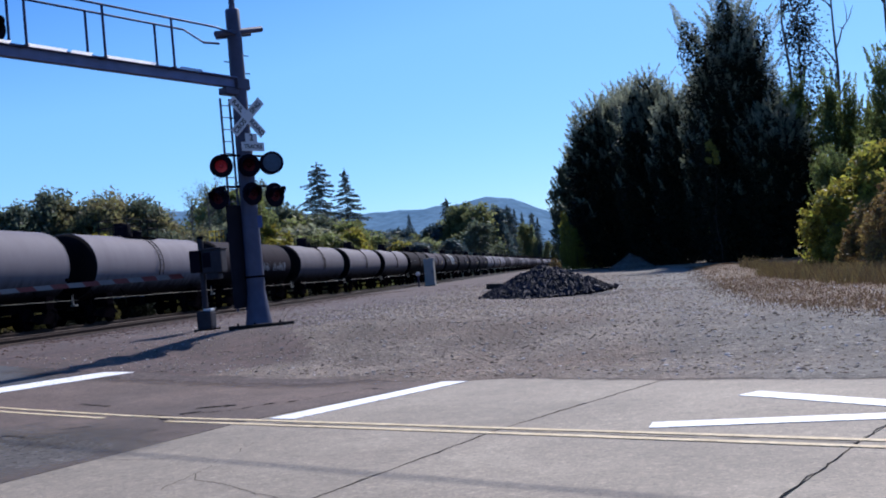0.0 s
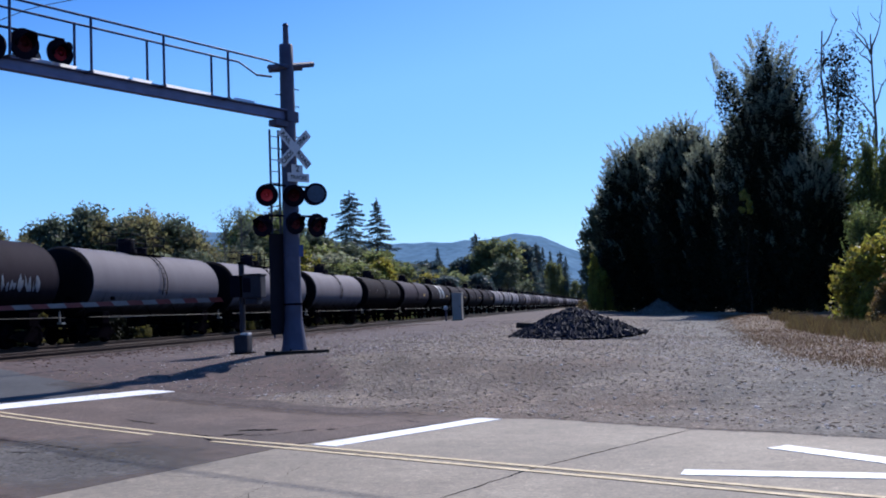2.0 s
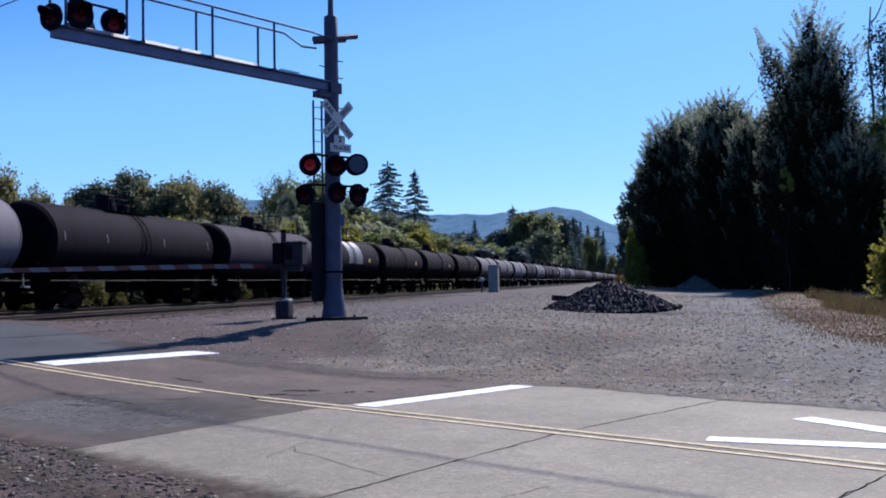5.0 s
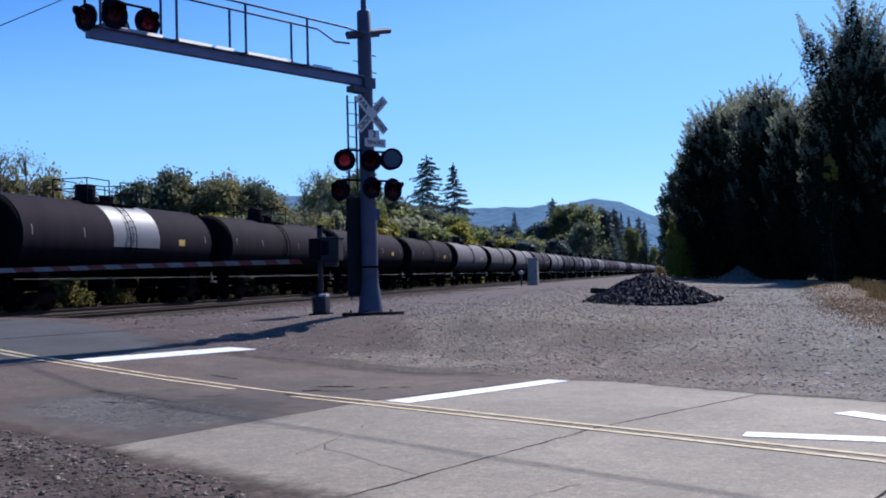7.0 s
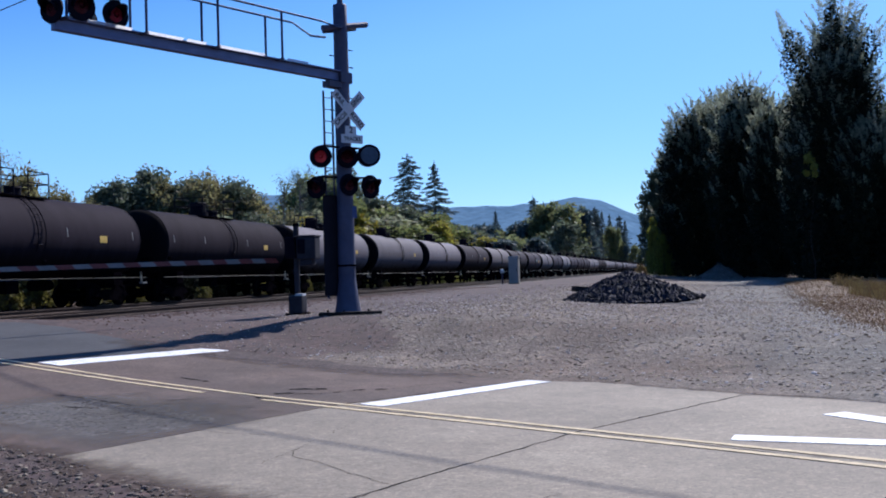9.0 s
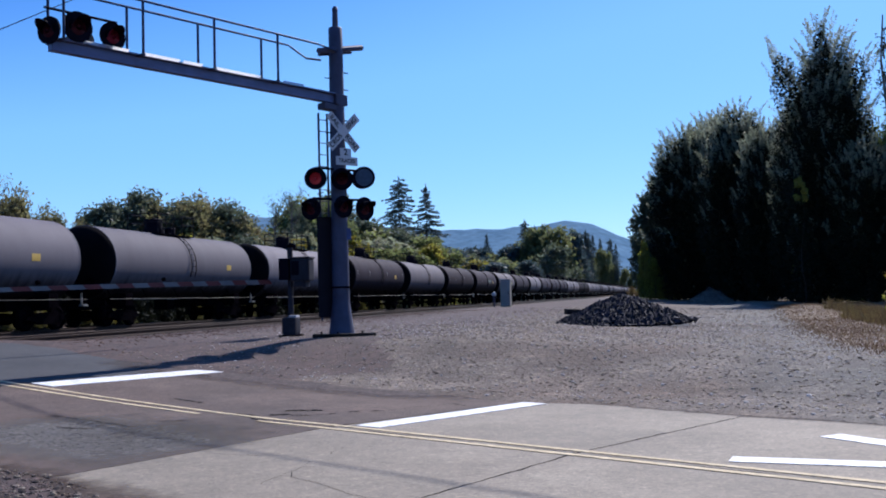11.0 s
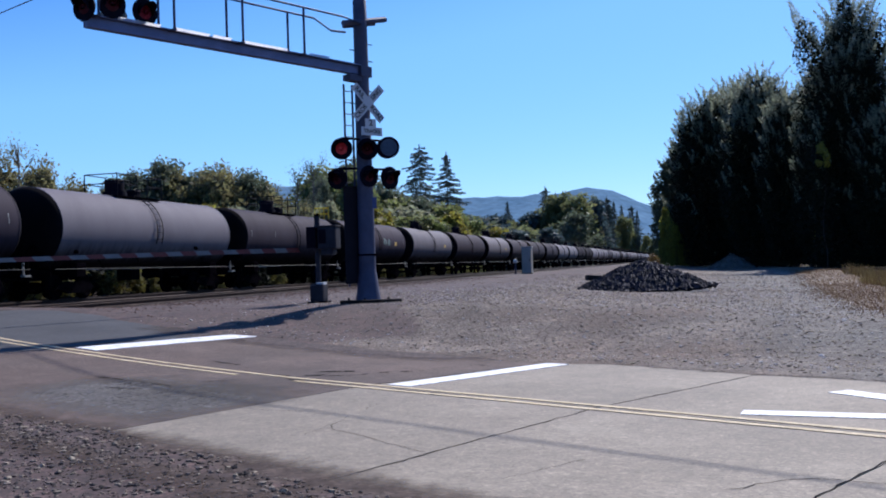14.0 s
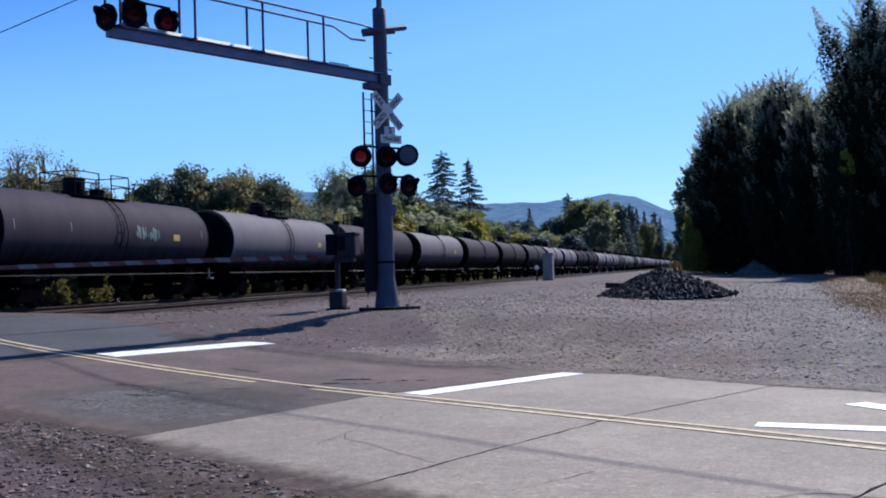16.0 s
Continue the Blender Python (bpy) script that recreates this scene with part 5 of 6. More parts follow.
for x, y, s, turn in ((10.9, 34.5, 0.9, 70), (10.3, 36.3, 0.75, 160), (-3.4, 104, 0.45, 30), (9.2, 36, 0.35, 100)):
    put_copy(rb, x, y, s, turn)
put(bare_tree("dead_tree", 24.0, 0.3, 3, "tall straight dead trunk above the grove", low=0.75, spread=0.3), 18.4, 88)
forked = put(bare_tree("dead_tree", 23.4, 0.4, 14, "tall dead tree with forked bare branches above the grove", low=0.45, spread=0.5), 22.2, 88)
put_copy(forked, 27.0, 87, 1.18, 160)
put(bare_tree("ivied_tree", 21.0, 0.3, 12, "dying tree with sparse dark leaves above the grove", 2800, M_LEAFDK, 0.45, 0.16), 19.6, 89)
put(leafy_tree("sapling", 3.8, 1.2, 8, 900, 0.17, M_LEAFYEL, 0.3, 0.1, label="small yellow-leaved sapling before dark trees"), 12.0, 90)
put(leafy_tree("sapling", 9.6, 1.0, 7, 500, 0.15, M_LEAFYEL, 0.86, 0.1, trunk_r=0.03, label="thin sapling with a few yellow leaves before dark trees"), 10.5, 80)

# trees beyond the train
BACK = "green and olive broad-leaved tree beyond the railway"
src_a = put(leafy_tree("maple", 15, 6.5, 54, 10000, 0.26, M_LEAFOLIVE, 0.08, 0.15, label=BACK), -136, 150)
src_b = put(leafy_tree("oak", 13, 6.0, 46, 8500, 0.28, M_LEAFMID, 0.06, 0.1, label="mid-green broad-leaved tree beyond the railway"), -114, 138)
src_c = put(leafy_tree("willow", 9, 4.5, 38, 7000, 0.25, M_LEAFYEL, 0.04, 0.1, label="yellowing broad-leaved tree beyond the railway"), -34, 142)
src_d = put(leafy_tree("ash", 15, 6.0, 48, 10000, 0.26, M_LEAFASH, 0.06, 0.3, label="dark green broad-leaved tree beyond the railway"), -118, 130)
src_e = put(leafy_tree("hemlock", 15, 6.0, 36, 3000, 0.52, M_LEAFFAR, 0.05, 0.5, label="dark bluish-green tree in the far wood", taper=0.8), -60, 420)
src_f = put(leafy_tree("poplar_tree", 10, 5.0, 40, 7000, 0.26, M_SAGE, 0.05, 0.1, label="pale sage-green broad-leaved tree beyond the railway"), -47, 150)
src_g = put(leafy_tree("maple", 15, 6.5, 40, 3200, 0.46, M_FAROLIVE, 0.08, 0.15, label="olive broad-leaved tree in the far wood"), -70, 252)
src_h = put(leafy_tree("ash", 15, 6.0, 36, 3000, 0.46, M_LEAFASH, 0.06, 0.3, label="grey-green broad-leaved tree in the far wood"), -86, 332)
for ob in (src_a, src_b, src_c, src_d, src_e, src_f, src_g, src_h):
    ob["group"] = "trees beyond the railway"
fa = put(fir_tree("fir", 29, 8.6, 50, "tall dark fir standing above the other trees", 0.72, 0.55), -65.5, 241, 1.1, 0, 0, 1.13)
fb = put(fir_tree("fir", 27.5, 11.0, 38, "tall dark fir with open branches", 0.94, 1.0), -58, 239, 1.15, 0, 0, 1.10)
# belts of trees: each belt runs along a line, with its canopy height
KIND = {"a": (src_a, 15, 6.5), "b": (src_b, 13, 6.0), "c": (src_c, 9, 4.5), "d": (src_d, 15, 6.0), "e": (src_e, 15, 6.0), "f": (src_f, 10, 5.0), "g": (src_g, 15, 6.5), "h": (src_h, 15, 6.0)}


def belt(y0, gap, kinds, line):
    x, i = line[0][0], 0
    while x < line[-1][0]:
        src, h, w = KIND[kinds[i % len(kinds)]]
        z = lerp_table(line, x) * RNG.uniform(0.98, 1.12)
        put_copy(src, x + RNG.normal(0, gap * 0.15), y0 + RNG.normal(0, 4), max(0.8, min(1.8, gap * 1.2 / w + (0.62 if y0 < 200 else 0.5) * z / h)), RNG.uniform(0, 360), 0, z / h * 0.97)
        x, i = x + gap * RNG.uniform(0.8, 1.25), i + 1


belt(150, 2.4, "ddda", [(-130, 12.5), (-110, 12), (-99, 10.5), (-93.5, 11.5), (-92.5, 17.5), (-89, 19.4), (-83, 19.2), (-81, 17)])
belt(151, 2.4, "ada", [(-82, 15.5), (-79, 17.8), (-77, 19), (-73, 18.8), (-70.5, 16.5), (-69, 13), (-66, 11.3), (-55, 11)])
belt(140, 4.2, "cfb", [(-110, 11), (-80, 11.5), (-66, 10.5), (-58, 9.5), (-52, 9), (-45, 10), (-40, 10.5), (-36, 8.5)])
belt(175, 4.0, "db", [(-86, 14), (-74, 12.5), (-69.5, 13), (-67.5, 20.5), (-61.5, 20.5), (-59, 16), (-52, 14.5), (-46, 13.5), (-42, 11.5)])
belt(250, 6.0, "gh", [(-96, 17), (-82, 16.5), (-74, 18.5), (-66, 17), (-60, 15.5), (-54, 13), (-48, 11.5), (-44, 12.5), (-39, 10)])
belt(225, 5.5, "ce", [(-52, 11.5), (-46, 11), (-40, 9), (-36, 8)])
belt(330, 8.0, "he", [(-120, 17), (-90, 16), (-70, 14), (-55, 13), (-44, 13.5), (-36, 11)])
belt(422, 6.0, "eeg", [(-120, 21), (-89, 20), (-83, 22), (-72, 20.5), (-65, 22.5), (-61.5, 24), (-56, 26.5), (-50, 29)])
belt(418, 5.5, "gge", [(-52, 28), (-46, 29.5), (-43, 27.5), (-37, 25.2)])
belt(1240, 11.0, "gge", [(-115, 76), (-96, 67), (-86, 61), (-76, 54), (-67, 45), (-58, 34), (-50, 30), (-44, 27), (-12, 24)])
belt(395, 7.0, "gh", [(-50, 17), (-43, 19), (-36, 18)])
for i, (x, y, s) in enumerate(((-86.1, 480, 1.22), (-67.2, 480, 1.37), (-62.4, 482, 1.34), (-42.5, 480, 1.21), (-37.3, 482, 1.16), (-94, 1320, 3.0), (-84, 1320, 2.8), (-71.5, 1320, 2.6), (-64, 1320, 2.5),
                               (-78, 260, 0.62), (-54, 262, 0.52), (-50, 264, 0.48), (-90, 330, 0.7), (-72, 320, 0.6))):
    put_copy(fa if i % 3 == 1 else fb, x, y, s * 0.72, 61 * i, 0, s)
thin = put(bare_tree("thin_tree", 14, 0.4, 14, "thin half-bare tree with sparse leaves", 1500, M_LEAFASH, thick=1.5, spread=0.5), -53.8, 130, 1.06)
put_copy(thin, -51.4, 131, 1.18, 100)
put_copy(src_f, -48.6, 128, 0.8, 40, 0, 1.05)
put_copy(src_d, -63.2, 165, 0.72, 20, 0, 1.16)
put_copy(src_d, -59.2, 167, 0.7, 130, 0, 1.2)
put_copy(src_b, -46.5, 136, 0.7, 140, 0, 1.2)
pale = put(bare_tree("bare_tree", 14.5, -0.5, 16, "half-dead tree with bare grey branches", 900, M_LEAFOLIVE, spread=0.5, thick=1.4), -67.5, 85, 1.04)
put_copy(pale, -65.0, 85, 1.02, 140)
put_copy(pale, -71, 88, 1.0, 250)
for x, y, sc, sz in ((-71, 90, 0.8, 0.92), (-66.5, 91, 0.72, 0.9), (-76, 86, 0.95, 1.0), (-63.2, 92, 0.55, 0.78), (-60.5, 94, 0.5, 0.68), (-57.5, 96, 0.5, 0.58)):
    put_copy(src_a, x, y, sc, 350 * sc, 0, sz)
weed = put(leafy_tree("weed_bush", 1.9, 1.4, 14, 2600, 0.10, M_WEED, 0.03, 0.2, label="yellow-green weeds behind the far track", category="shrub"), -28.5, 40)
weed2 = put(leafy_tree("weed_bush", 2.1, 1.5, 14, 2600, 0.10, M_WEED, 0.03, 0.2, label="green weeds behind the far track", category="shrub"), -29, 46)
# Thicket added in a near-black leaf, standing in for shade behind the train.
bramble = put(leafy_tree("bramble", 2.2, 1.9, 16, 2200, 0.15, M_LEAFDK, 0.02, 0.2, label="dark thicket added for the shade behind the train", category="shrub"), -30.4, 24)
for i in range(46):
    put_copy(bramble, -30.4 - RNG.uniform(0, 1.2), 19.5 + 1.9 * i + RNG.normal(0, 0.4), RNG.uniform(0.85, 1.15), 40 * i)
for i in range(13):
    put_copy(weed if i % 3 else weed2, -28 - RNG.uniform(0, 0.9), 23 + 8.5 * i + RNG.normal(0, 1.8), RNG.uniform(0.3, 0.55), 40 * i)


def inspection_stand(x, y):
    """A tall dark stand beside the far track, with a yellow railing round its deck."""
    z = ground_z(x, y)
    root = empty("inspection_stand", pose(x, y, z, 0, 0, 20), "dark steel stand with a bright yellow railing beyond the train", "platform")
    deck, half = 6.05 - z, 0.62
    for a in (-half, half):
        for b in (-half, half):
            bm = bmesh.new()
            box(bm, a - 0.05, b - 0.05, 0, a + 0.05, b + 0.05, deck, 0.006)
            part("leg", bm, M_DULLGREY, root)
    bm = bmesh.new()
    box(bm, -half - 0.08, -half - 0.08, deck, half + 0.08, half + 0.08, deck + 0.09, 0.01)
    part("deck", bm, M_DULLGREY, root)
    yellow = mat("yellow_safety_paint", (0.55, 0.42, 0.03), (0.68, 0.54, 0.05), 4, 0.5, 0.001, 40, 0.1, transl=0.25)
    corners = [(-half, -half), (half, -half), (half, half), (-half, half)]
    for (a, b), (c, d) in zip(corners, corners[1:] + corners[:1]):
        for k in range(3):
            bm = bmesh.new()
            p = (a + (c - a) * k / 3, b + (d - b) * k / 3)
            tube(bm, (*p, deck + 0.09), (*p, deck + 1.15), 0.032, seg=8)
            part("railing_post", bm, yellow, root)
        for h in (0.62, 1.15):
            bm = bmesh.new()
            tube(bm, (a, b, deck + h), (c, d, deck + h), 0.035, seg=8)
            part("rail", bm, yellow, root)


inspection_stand(-32.0, 83.4)


# dry grass
def grass(name, n, place, h, label, material=M_GRASS):
    p = np.array([place() for _ in range(n)])
    hh = h * RNG.uniform(0.4, 1.4, (n, 1))
    a = RNG.uniform(0, 6.283, n)
    side = np.stack([np.cos(a), np.sin(a), 0 * a], 1) * 0.012
    bend = np.stack([np.cos(a * 3), np.sin(a * 3), 0 * a], 1) * hh * 0.45
    up = np.array([[0, 0, 1.0]]) * hh
    q = np.stack([p - side, p + side, p + up + bend + side * 0.2, p + up + bend - side * 0.2], 1)
    tagged(part_mesh(name, quads_mesh(name, q), material), label, "grass", kind="stuff")


def verge():
    while True:
        y = 16 + 64 * RNG.random() ** 1.3
        e = lerp_table(VERGE, y)
        x = e + abs(RNG.normal(0, 1)) * 4.5 - 0.9 * RNG.random() ** 2
        if road_coords(x, y)[1] > 4.6:
            return (x, y, ground_z(x, y) - 0.02)


grass("dry_grass", 70000, verge, 0.06, "tawny dry grass beside the gravel lot")


def rough_verge():
    while True:
        x, y = RNG.uniform(6.5, 20), RNG.uniform(24, 46)
        if x > lerp_table(VERGE, y) + 2.2 + 1.5 * noise.noise(Vector((x * 0.5, y * 0.3, 1))) and road_coords(x, y)[1] > 6:
            return (x, y, ground_z(x, y) - 0.02)


grass("olive_grass", 30000, rough_verge, 0.36, "tall olive-brown grass and straw beside the lot", M_STRAW)


# far hills
def ridge(name, y, pts, base, label):
    bm = bmesh.new()
    xs = np.linspace(pts[0][0], pts[-1][0], 160)
    rows = []
    for j in range(9):
        k = j / 8
        rows.append([bm.verts.new((x, y - 500 * (1 - k), base + (lerp_table(pts, x) - base) * k ** 0.8 + 6 * noise.noise(Vector((x * 0.02, k * 5, y))) * k
                                   + (2.2 * noise.noise(Vector((x * 0.12, 2, y))) if j == 8 else 0))) for x in xs])
    for p, q in zip(rows, rows[1:]):
        for i in range(len(xs) - 1):
            bm.faces.new((p[i], p[i + 1], q[i + 1], q[i]))
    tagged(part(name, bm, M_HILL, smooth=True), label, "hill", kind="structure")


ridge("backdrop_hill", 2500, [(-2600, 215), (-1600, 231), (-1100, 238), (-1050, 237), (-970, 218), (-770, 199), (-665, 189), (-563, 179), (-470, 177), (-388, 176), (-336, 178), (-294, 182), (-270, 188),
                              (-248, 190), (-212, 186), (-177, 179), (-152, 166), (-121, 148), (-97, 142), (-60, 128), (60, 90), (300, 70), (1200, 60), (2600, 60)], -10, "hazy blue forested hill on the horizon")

# ---- train ----
PITCH, SPEED, CYL, RAD, AXLE_Z = 15.75, 17.72, 13.3, 1.53, 2.67
NEAR_EDGE = 42.3
KINDS = "LLLDLLLDMBDDDLLLMLMMLMLMMMLLDDLLLMLLDLMLLLLMLDLLMLLLDLLMLLL"


def ladder_parts(parent, side):
    for y in (-0.22, 0.22):
        bm = bmesh.new()
        rings = []
        for i in range(10):
            a = radians(88 - 12 * i)
            rings.append([bm.verts.new((side * (RAD + 0.07 + 0.022 * p) * math.cos(a), y + 0.022 * q, AXLE_Z + (RAD + 0.07 + 0.022 * p) * math.sin(a)))
                          for p, q in ((1, 0), (0, 1), (-1, 0), (0, -1))])
        for p, q in zip(rings, rings[1:]):
            for k in range(4):
                bm.faces.new((p[k], p[(k + 1) % 4], q[(k + 1) % 4], q[k]))
        part("ladder_rail", bm, M_BLACK, parent)
    for i in range(10):
        a = radians(78 - 10 * i)
        r = RAD + 0.07
        p = Vector((side * r * math.cos(a), 0, AXLE_Z + r * math.sin(a)))
        bm = bmesh.new()
        tube(bm, p + Vector((0, -0.22, 0)), p + Vector((0, 0.22, 0)), 0.014, seg=5)
        part("ladder_rung", bm, M_BLACK, parent)


def build_car(material):
    car = empty("tank_car", pose(0, 0, 0), "black railway tank car", "tank car", "tank cars of the passing train")
    bm = bmesh.new()
    ax = Matrix.Translation((0, 0, AXLE_Z)) @ Matrix.Rotation(radians(-90), 4, "X")
    h = CYL / 2
    lathe(bm, [(RAD, -h), (RAD, -h * 0.5), (RAD, 0), (RAD, h * 0.5), (RAD, h)], ax, 48)
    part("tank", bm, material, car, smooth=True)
    for e in (-1, 1):
        bm = bmesh.new()
        lathe(bm, [(r, e * (h + d)) for r, d in ((RAD, 0), (1.5, 0.10), (1.41, 0.24), (1.2, 0.40), (0.86, 0.52), (0.45, 0.59), (0.0, 0.62))], ax, 48)
        bmesh.ops.recalc_face_normals(bm, faces=bm.faces)
        part("tank_head", bm, M_HEAD, car, "domed tank end, its shade painted black", smooth=True)
        bm = bmesh.new()
        lathe(bm, [(RAD - 0.02, e * h - 0.035), (RAD + 0.01, e * h - 0.03), (RAD + 0.01, e * h + 0.03), (RAD - 0.02, e * h + 0.035)], ax, 48)
        part("rim", bm, material, car)
    top = AXLE_Z + RAD
    bm = bmesh.new()
    tube(bm, (0, -0.9, top - 0.1), (0, -0.9, top + 0.18), 0.5, 0.5, 20)
    tube(bm, (0, -0.9, top + 0.18), (0, -0.9, top + 0.62), 0.4, 0.4, 20)
    tube(bm, (0, -0.9, top + 0.62), (0, -0.9, top + 0.68), 0.44, 0.38, 20)
    part("valve_housing", bm, M_BLACK, car)
    bm = bmesh.new()
    tube(bm, (0, 0.55, top - 0.1), (0, 0.55, top + 0.28), 0.3, 0.3, 16)
    tube(bm, (0, 0.55, top + 0.28), (0, 0.55, top + 0.34), 0.34, 0.3, 16)
    part("manway", bm, M_BLACK, car)
    for s in (-1, 1):
        bm = bmesh.new()
        box(bm, s * 0.52 - 0.24, -1.9, top - 0.1, s * 0.52 + 0.24, 1.6, top - 0.05)
        part("platform", bm, M_IRON, car)
        x = s * 0.76
        for z in (0.45, 0.85):
            for y0, y1 in ((-1.9, -0.4), (0.4, 1.6)):
                bm = bmesh.new()
                tube(bm, (x, y0, top + z), (x, y1, top + z), 0.022, seg=6)
                part("railing_bar", bm, M_BLACK, car)
        for y in (-1.9, -0.4, 0.4, 1.6):
            bm = bmesh.new()
            tube(bm, (x, y, top - 0.1), (x, y, top + 0.85), 0.024, seg=6)
            part("railing_post", bm, M_BLACK, car)
    for y in (-1.9, 1.6):
        bm = bmesh.new()
        for z in (0.45, 0.85):
            tube(bm, (-0.76, y, top + z), (0.76, y, top + z), 0.022, seg=6)
        part("end_railing", bm, M_BLACK, car)
    ladder_parts(car, 1)
    ladder_parts(car, -1)
    for s in (-1, 1):
        bm = bmesh.new()
        tube(bm, (s * 1.5, -h - 0.5, 1.12), (s * 1.5, h + 0.5, 1.12), 0.014, seg=6)
        part("side_handrail", bm, M_PIPE, car)
        for i in range(6):
            y = -h - 0.3 + (2 * h + 0.6) * i / 5
            bm = bmesh.new()
            tube(bm, (s * 1.5, y, 1.12), (s * 1.25, y, 1.55), 0.018, seg=5)
            part("handrail_bracket", bm, M_IRON, car)
    for s in (-1, 1):
        yb = s * (h - 1.35)
        bm = bmesh.new()
        box(bm, -0.35, yb - 1.4 if s > 0 else yb - 2.2, 0.72, 0.35, yb + 2.2 if s > 0 else yb + 1.4, 1.12, 0.02)
        box(bm, -1.3, yb - 0.3, 0.82, 1.3, yb + 0.3, 1.35, 0.03)
        part("stub_sill", bm, M_IRON, car)
        bm = bmesh.new()
        box(bm, -1.4, s * (h + 0.62) - 0.05, 0.85, 1.4, s * (h + 0.62) + 0.05, 1.0, 0.01)
        for x in (-1.35, 1.35):
            tube(bm, (x, s * (h + 0.6), 0.35), (x, s * (h + 0.6), 1.4), 0.02, seg=6)
            box(bm, x - 0.22, s * (h + 0.6) - 0.06, 0.36, x + 0.22, s * (h + 0.6) + 0.06, 0.40)
        part("end_step", bm, M_IRON, car)
        bm = bmesh.new()
        box(bm, -0.14, min(s * (h + 0.5), s * (h + 1.24)), 0.75, 0.14, max(s * (h + 0.5), s * (h + 1.24)), 0.98, 0.03)
        part("coupler", bm, M_IRON, car)
        bm = bmesh.new()
        lathe(bm, [(0.0, -0.02), (0.24, -0.02), (0.27, 0.01), (0.24, 0.03), (0.2, 0.02), (0.0, 0.03)], Matrix.Translation((0.75, s * (h + 0.7), 1.75)) @ Matrix.Rotation(radians(90), 4, "X"), 18)
        part("brake_wheel", bm, M_IRON, car)
        for x in (-0.98, 0.98):
            bm = bmesh.new()
            pts = [(-1.2, 0.40), (-0.95, 0.58), (-0.45, 0.66), (0.45, 0.66), (0.95, 0.58), (1.2, 0.40), (0.85, 0.34), (0.45, 0.22), (-0.45, 0.22), (-0.85, 0.34)]
            a = [bm.verts.new((x - 0.07, yb + p, z)) for p, z in pts]
            b = [bm.verts.new((x + 0.07, yb + p, z)) for p, z in pts]
            bm.faces.new(a)
            bm.faces.new(b[::-1])
            for i in range(len(pts)):
                j = (i + 1) % len(pts)
                bm.faces.new((a[i], b[i], b[j], a[j]))
            bmesh.ops.recalc_face_normals(bm, faces=bm.faces)
            part("truck_side_frame", bm, M_IRON, car)
        for dy in (-0.9, 0.9):
            bm = bmesh.new()
            sp = Matrix.Translation((0, yb + dy, 0.46)) @ Matrix.Rotation(radians(90), 4, "Y")
            for x in (-0.75, 0.75):
                k = 1 if x > 0 else -1
                lathe(bm, [(0.0, x + 0.07 * k), (0.3, x + 0.07 * k), (0.36, x + 0.10 * k), (0.455, x + 0.07 * k), (0.46, x - 0.03 * k), (0.485, x - 0.07 * k), (0.3, x - 0.05 * k), (0.0, x - 0.05 * k)], sp, 14)
            tube(bm, (-0.9, yb + dy, 0.46), (0.9, yb + dy, 0.46), 0.08, seg=8)
            part("wheelset", bm, M_IRON, car)
    for x in (-1.36, 1.36):
        bm = bmesh.new()
        box(bm, x - 0.03, h + 0.30, 0.92, x + 0.03, h + 0.36, 1.36, 0.006)
        box(bm, x - 0.10, h + 0.30, 0.86, x + 0.10, h + 0.62, 0.93, 0.01)
        part("uncoupling_bracket", bm, M_REFLECT, car, "pale bracket at the car end")
    bm = bmesh.new()
    box(bm, -0.35, -0.35, 0.62, 0.35, 0.35, 1.1, 0.05)
    part("outlet_skid", bm, M_IRON, car)
    bm = bmesh.new()
    tube(bm, (-0.5, 2.2, 0.9), (-0.5, 3.3, 0.9), 0.22, seg=12)
    part("brake_reservoir", bm, M_IRON, car)
    return car


def curved_patch(name, parent, y0, y1, a0, a1, material, label, ragged=0.0, lift=0.006):
    """A painted area that follows the tank's side between two angles above the axis."""
    bm = bmesh.new()
    ny, na = max(2, int((y1 - y0) / 0.09)) if ragged else 2, 10
    rows = []
    for i in range(ny + 1):
        y = y0 + (y1 - y0) * i / ny
        lo, hi = a0, a1
        if ragged:
            hi = a1 - (a1 - a0) * RNG.random() * ragged
            lo = a0 + (a1 - a0) * RNG.random() * ragged * 0.4
        rows.append([bm.verts.new(((RAD + lift) * math.cos(radians(lo + (hi - lo) * j / na)), y, AXLE_Z + (RAD + lift) * math.sin(radians(lo + (hi - lo) * j / na))))
                     for j in range(na + 1)])
    for i, (p, q) in enumerate(zip(rows, rows[1:])):
        if ragged and RNG.random() < 0.22:
            continue
        for j in range(na):
            bm.faces.new((p[j], q[j], q[j + 1], p[j + 1]))
    return part(name, bm, material, parent, label, smooth=True)


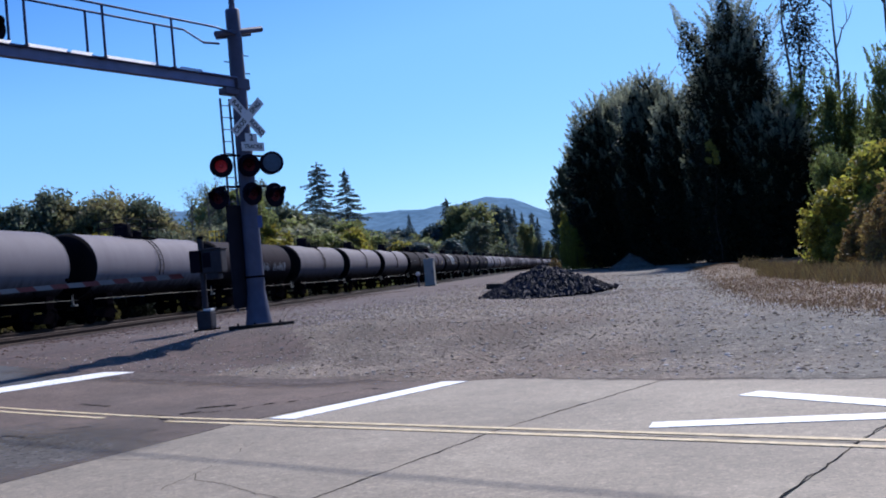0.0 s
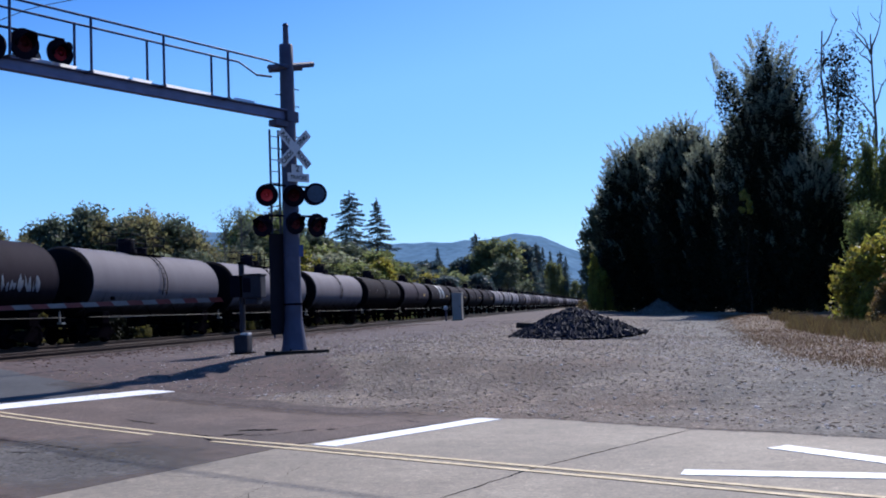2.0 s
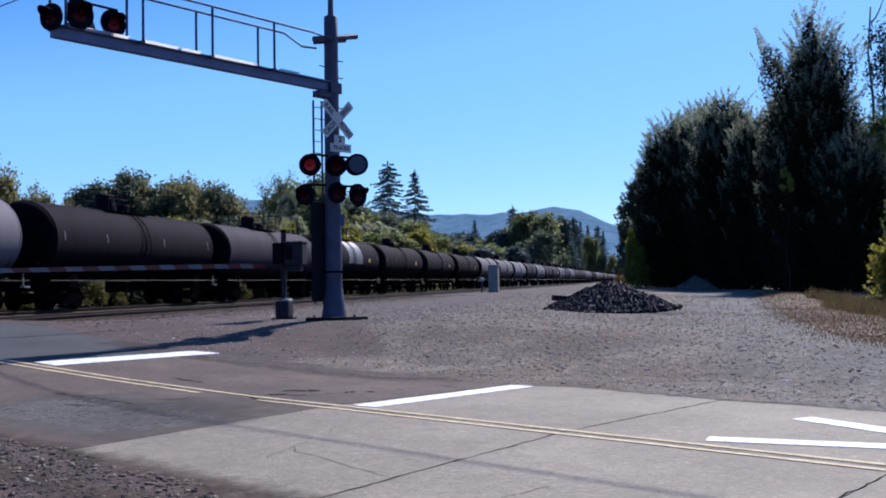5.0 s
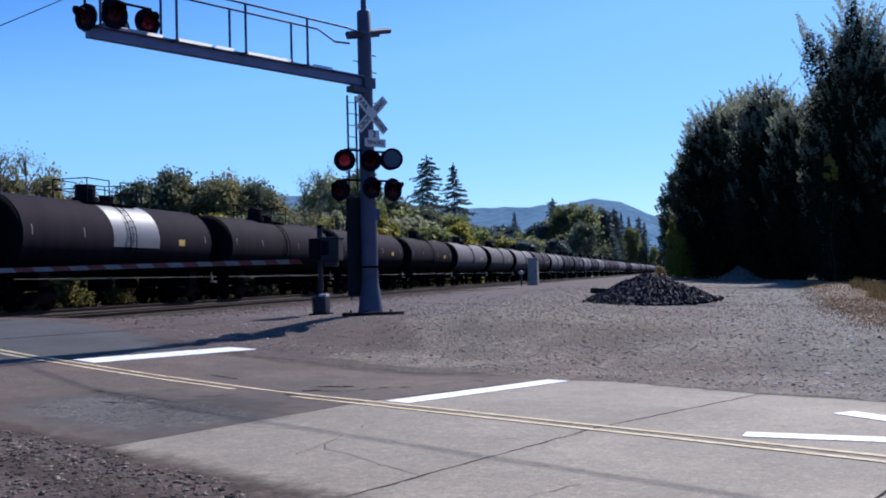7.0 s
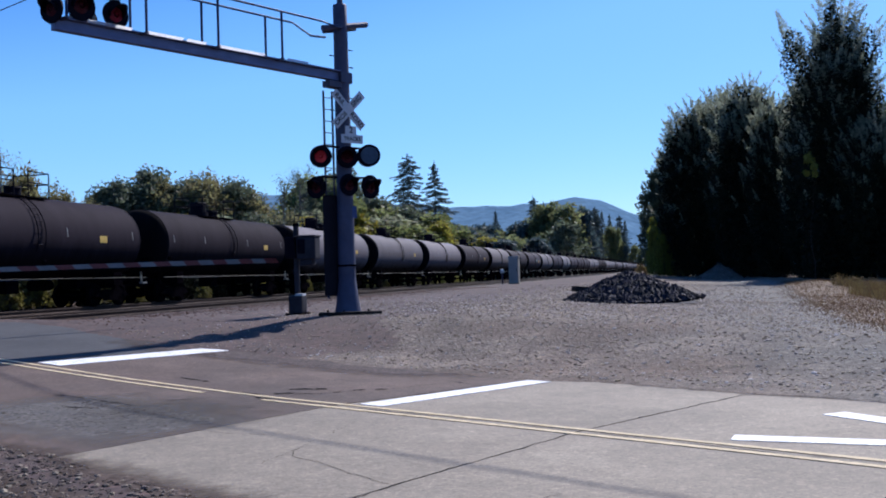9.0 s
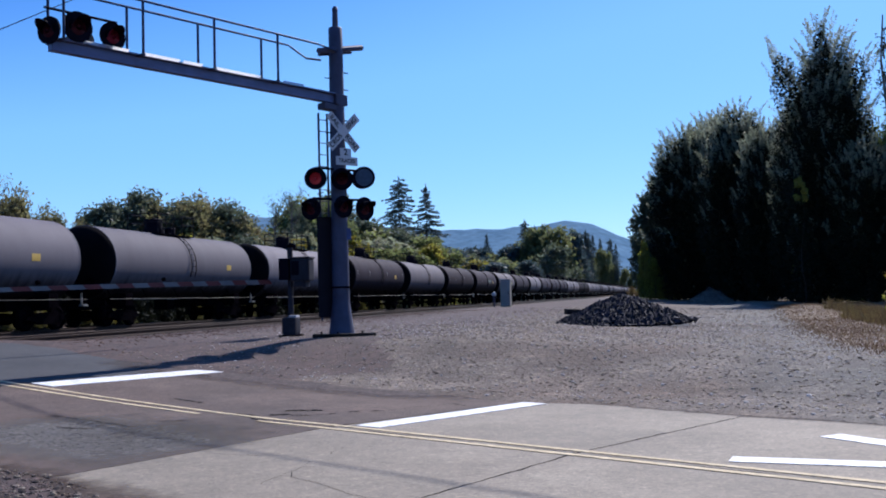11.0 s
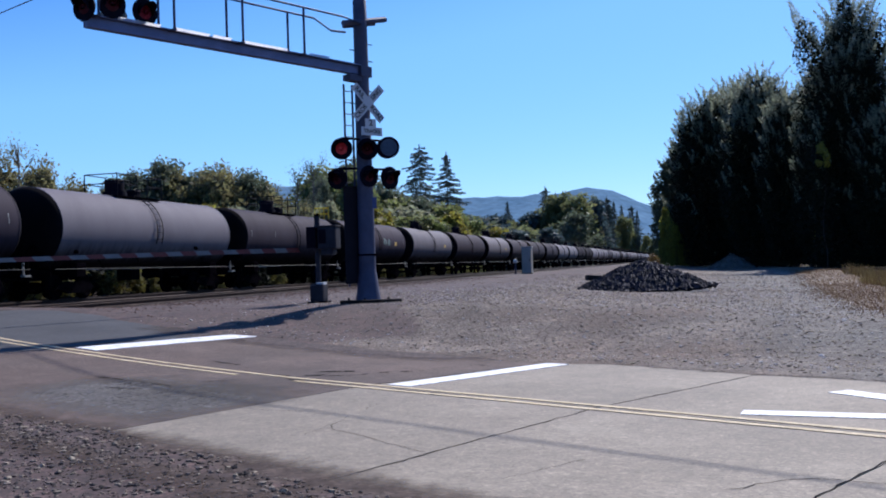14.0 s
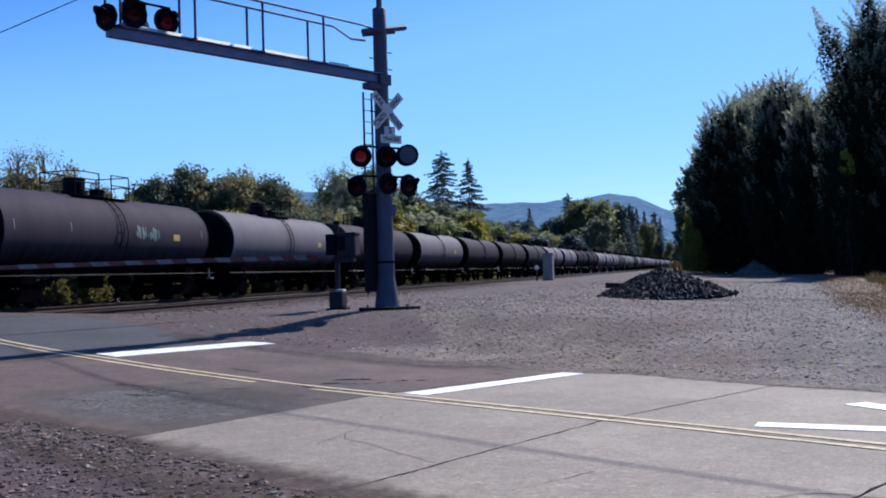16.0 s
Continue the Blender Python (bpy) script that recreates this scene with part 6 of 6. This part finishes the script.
CARS = []
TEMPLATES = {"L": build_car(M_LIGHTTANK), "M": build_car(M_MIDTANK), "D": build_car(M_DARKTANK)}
LABELS = {"L": "dusty grey railway tank car, its underside shade painted dark", "M": "dull dark railway tank car, its underside shade painted in",
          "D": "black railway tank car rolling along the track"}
used = set()
for i, kind in enumerate(KINDS):
    k = i - 2
    shell = "D" if kind == "B" else kind
    if shell in used:
        car = copy_thing(TEMPLATES[shell], pose(0, 0, 0))
    else:
        car = TEMPLATES[shell]
        used.add(shell)
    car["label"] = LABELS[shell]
    CARS.append((k, car))
by_k = dict(CARS)
curved_patch("white_band", by_k[7], -1.3, 2.1, -12, 84, M_BAND, "white painted band")
curved_patch("graffiti", by_k[1], -3.0, 5.4, -22, 8, M_SPRAY, "pale blue and white graffiti", 0.85)
curved_patch("graffiti", by_k[17], 0.8, 2.6, -8, 16, M_SPRAY2, "pale green graffiti", 0.85)
for k in (6, 7, 8, 9, 10, 11, 12, 14, 17, 18, 20):
    curved_patch("placard", by_k[k], 3.7, 4.2, -6, 4, M_PLAC, "yellow placard")
for k in (7, 8, 9, 10, 14, 16, 17, 5, 13):
    for y in (-6.2, -3.2, 1.6, 6.1):
        curved_patch("reflector_strip", by_k[k], y - 0.025, y + 0.025, 0, 13, M_REFLECT, "pale vertical reflector strip")
by_k[7]["label"] = "black railway tank car with a broad white band"
by_k[1]["label"] = "black railway tank car with pale blue graffiti"
by_k[17]["label"] = "dull dark grey railway tank car with pale green graffiti"


# how far each car's place in the train departs from the even pitch
SLACK = [(-2, 0.0), (1, 0.05), (2, 0.35), (4, 0.5), (6, 0.1), (7.5, -0.3), (9.5, -0.4), (12.5, 0.0), (14.5, 0.4), (16.5, -0.2), (18, 0.0), (60, 0.0)]


def motions():
    for k, car in CARS:
        y = NEAR_EDGE + CYL / 2 + PITCH * k + lerp_table(SLACK, k)
        walk(car, [(0.0, pose(TRACK_FAR, y, RAIL_Z)), (8.0, pose(TRACK_FAR, y - 8 * SPEED, RAIL_Z)), (16.0, pose(TRACK_FAR, y - 16 * SPEED, RAIL_Z))])


motions()
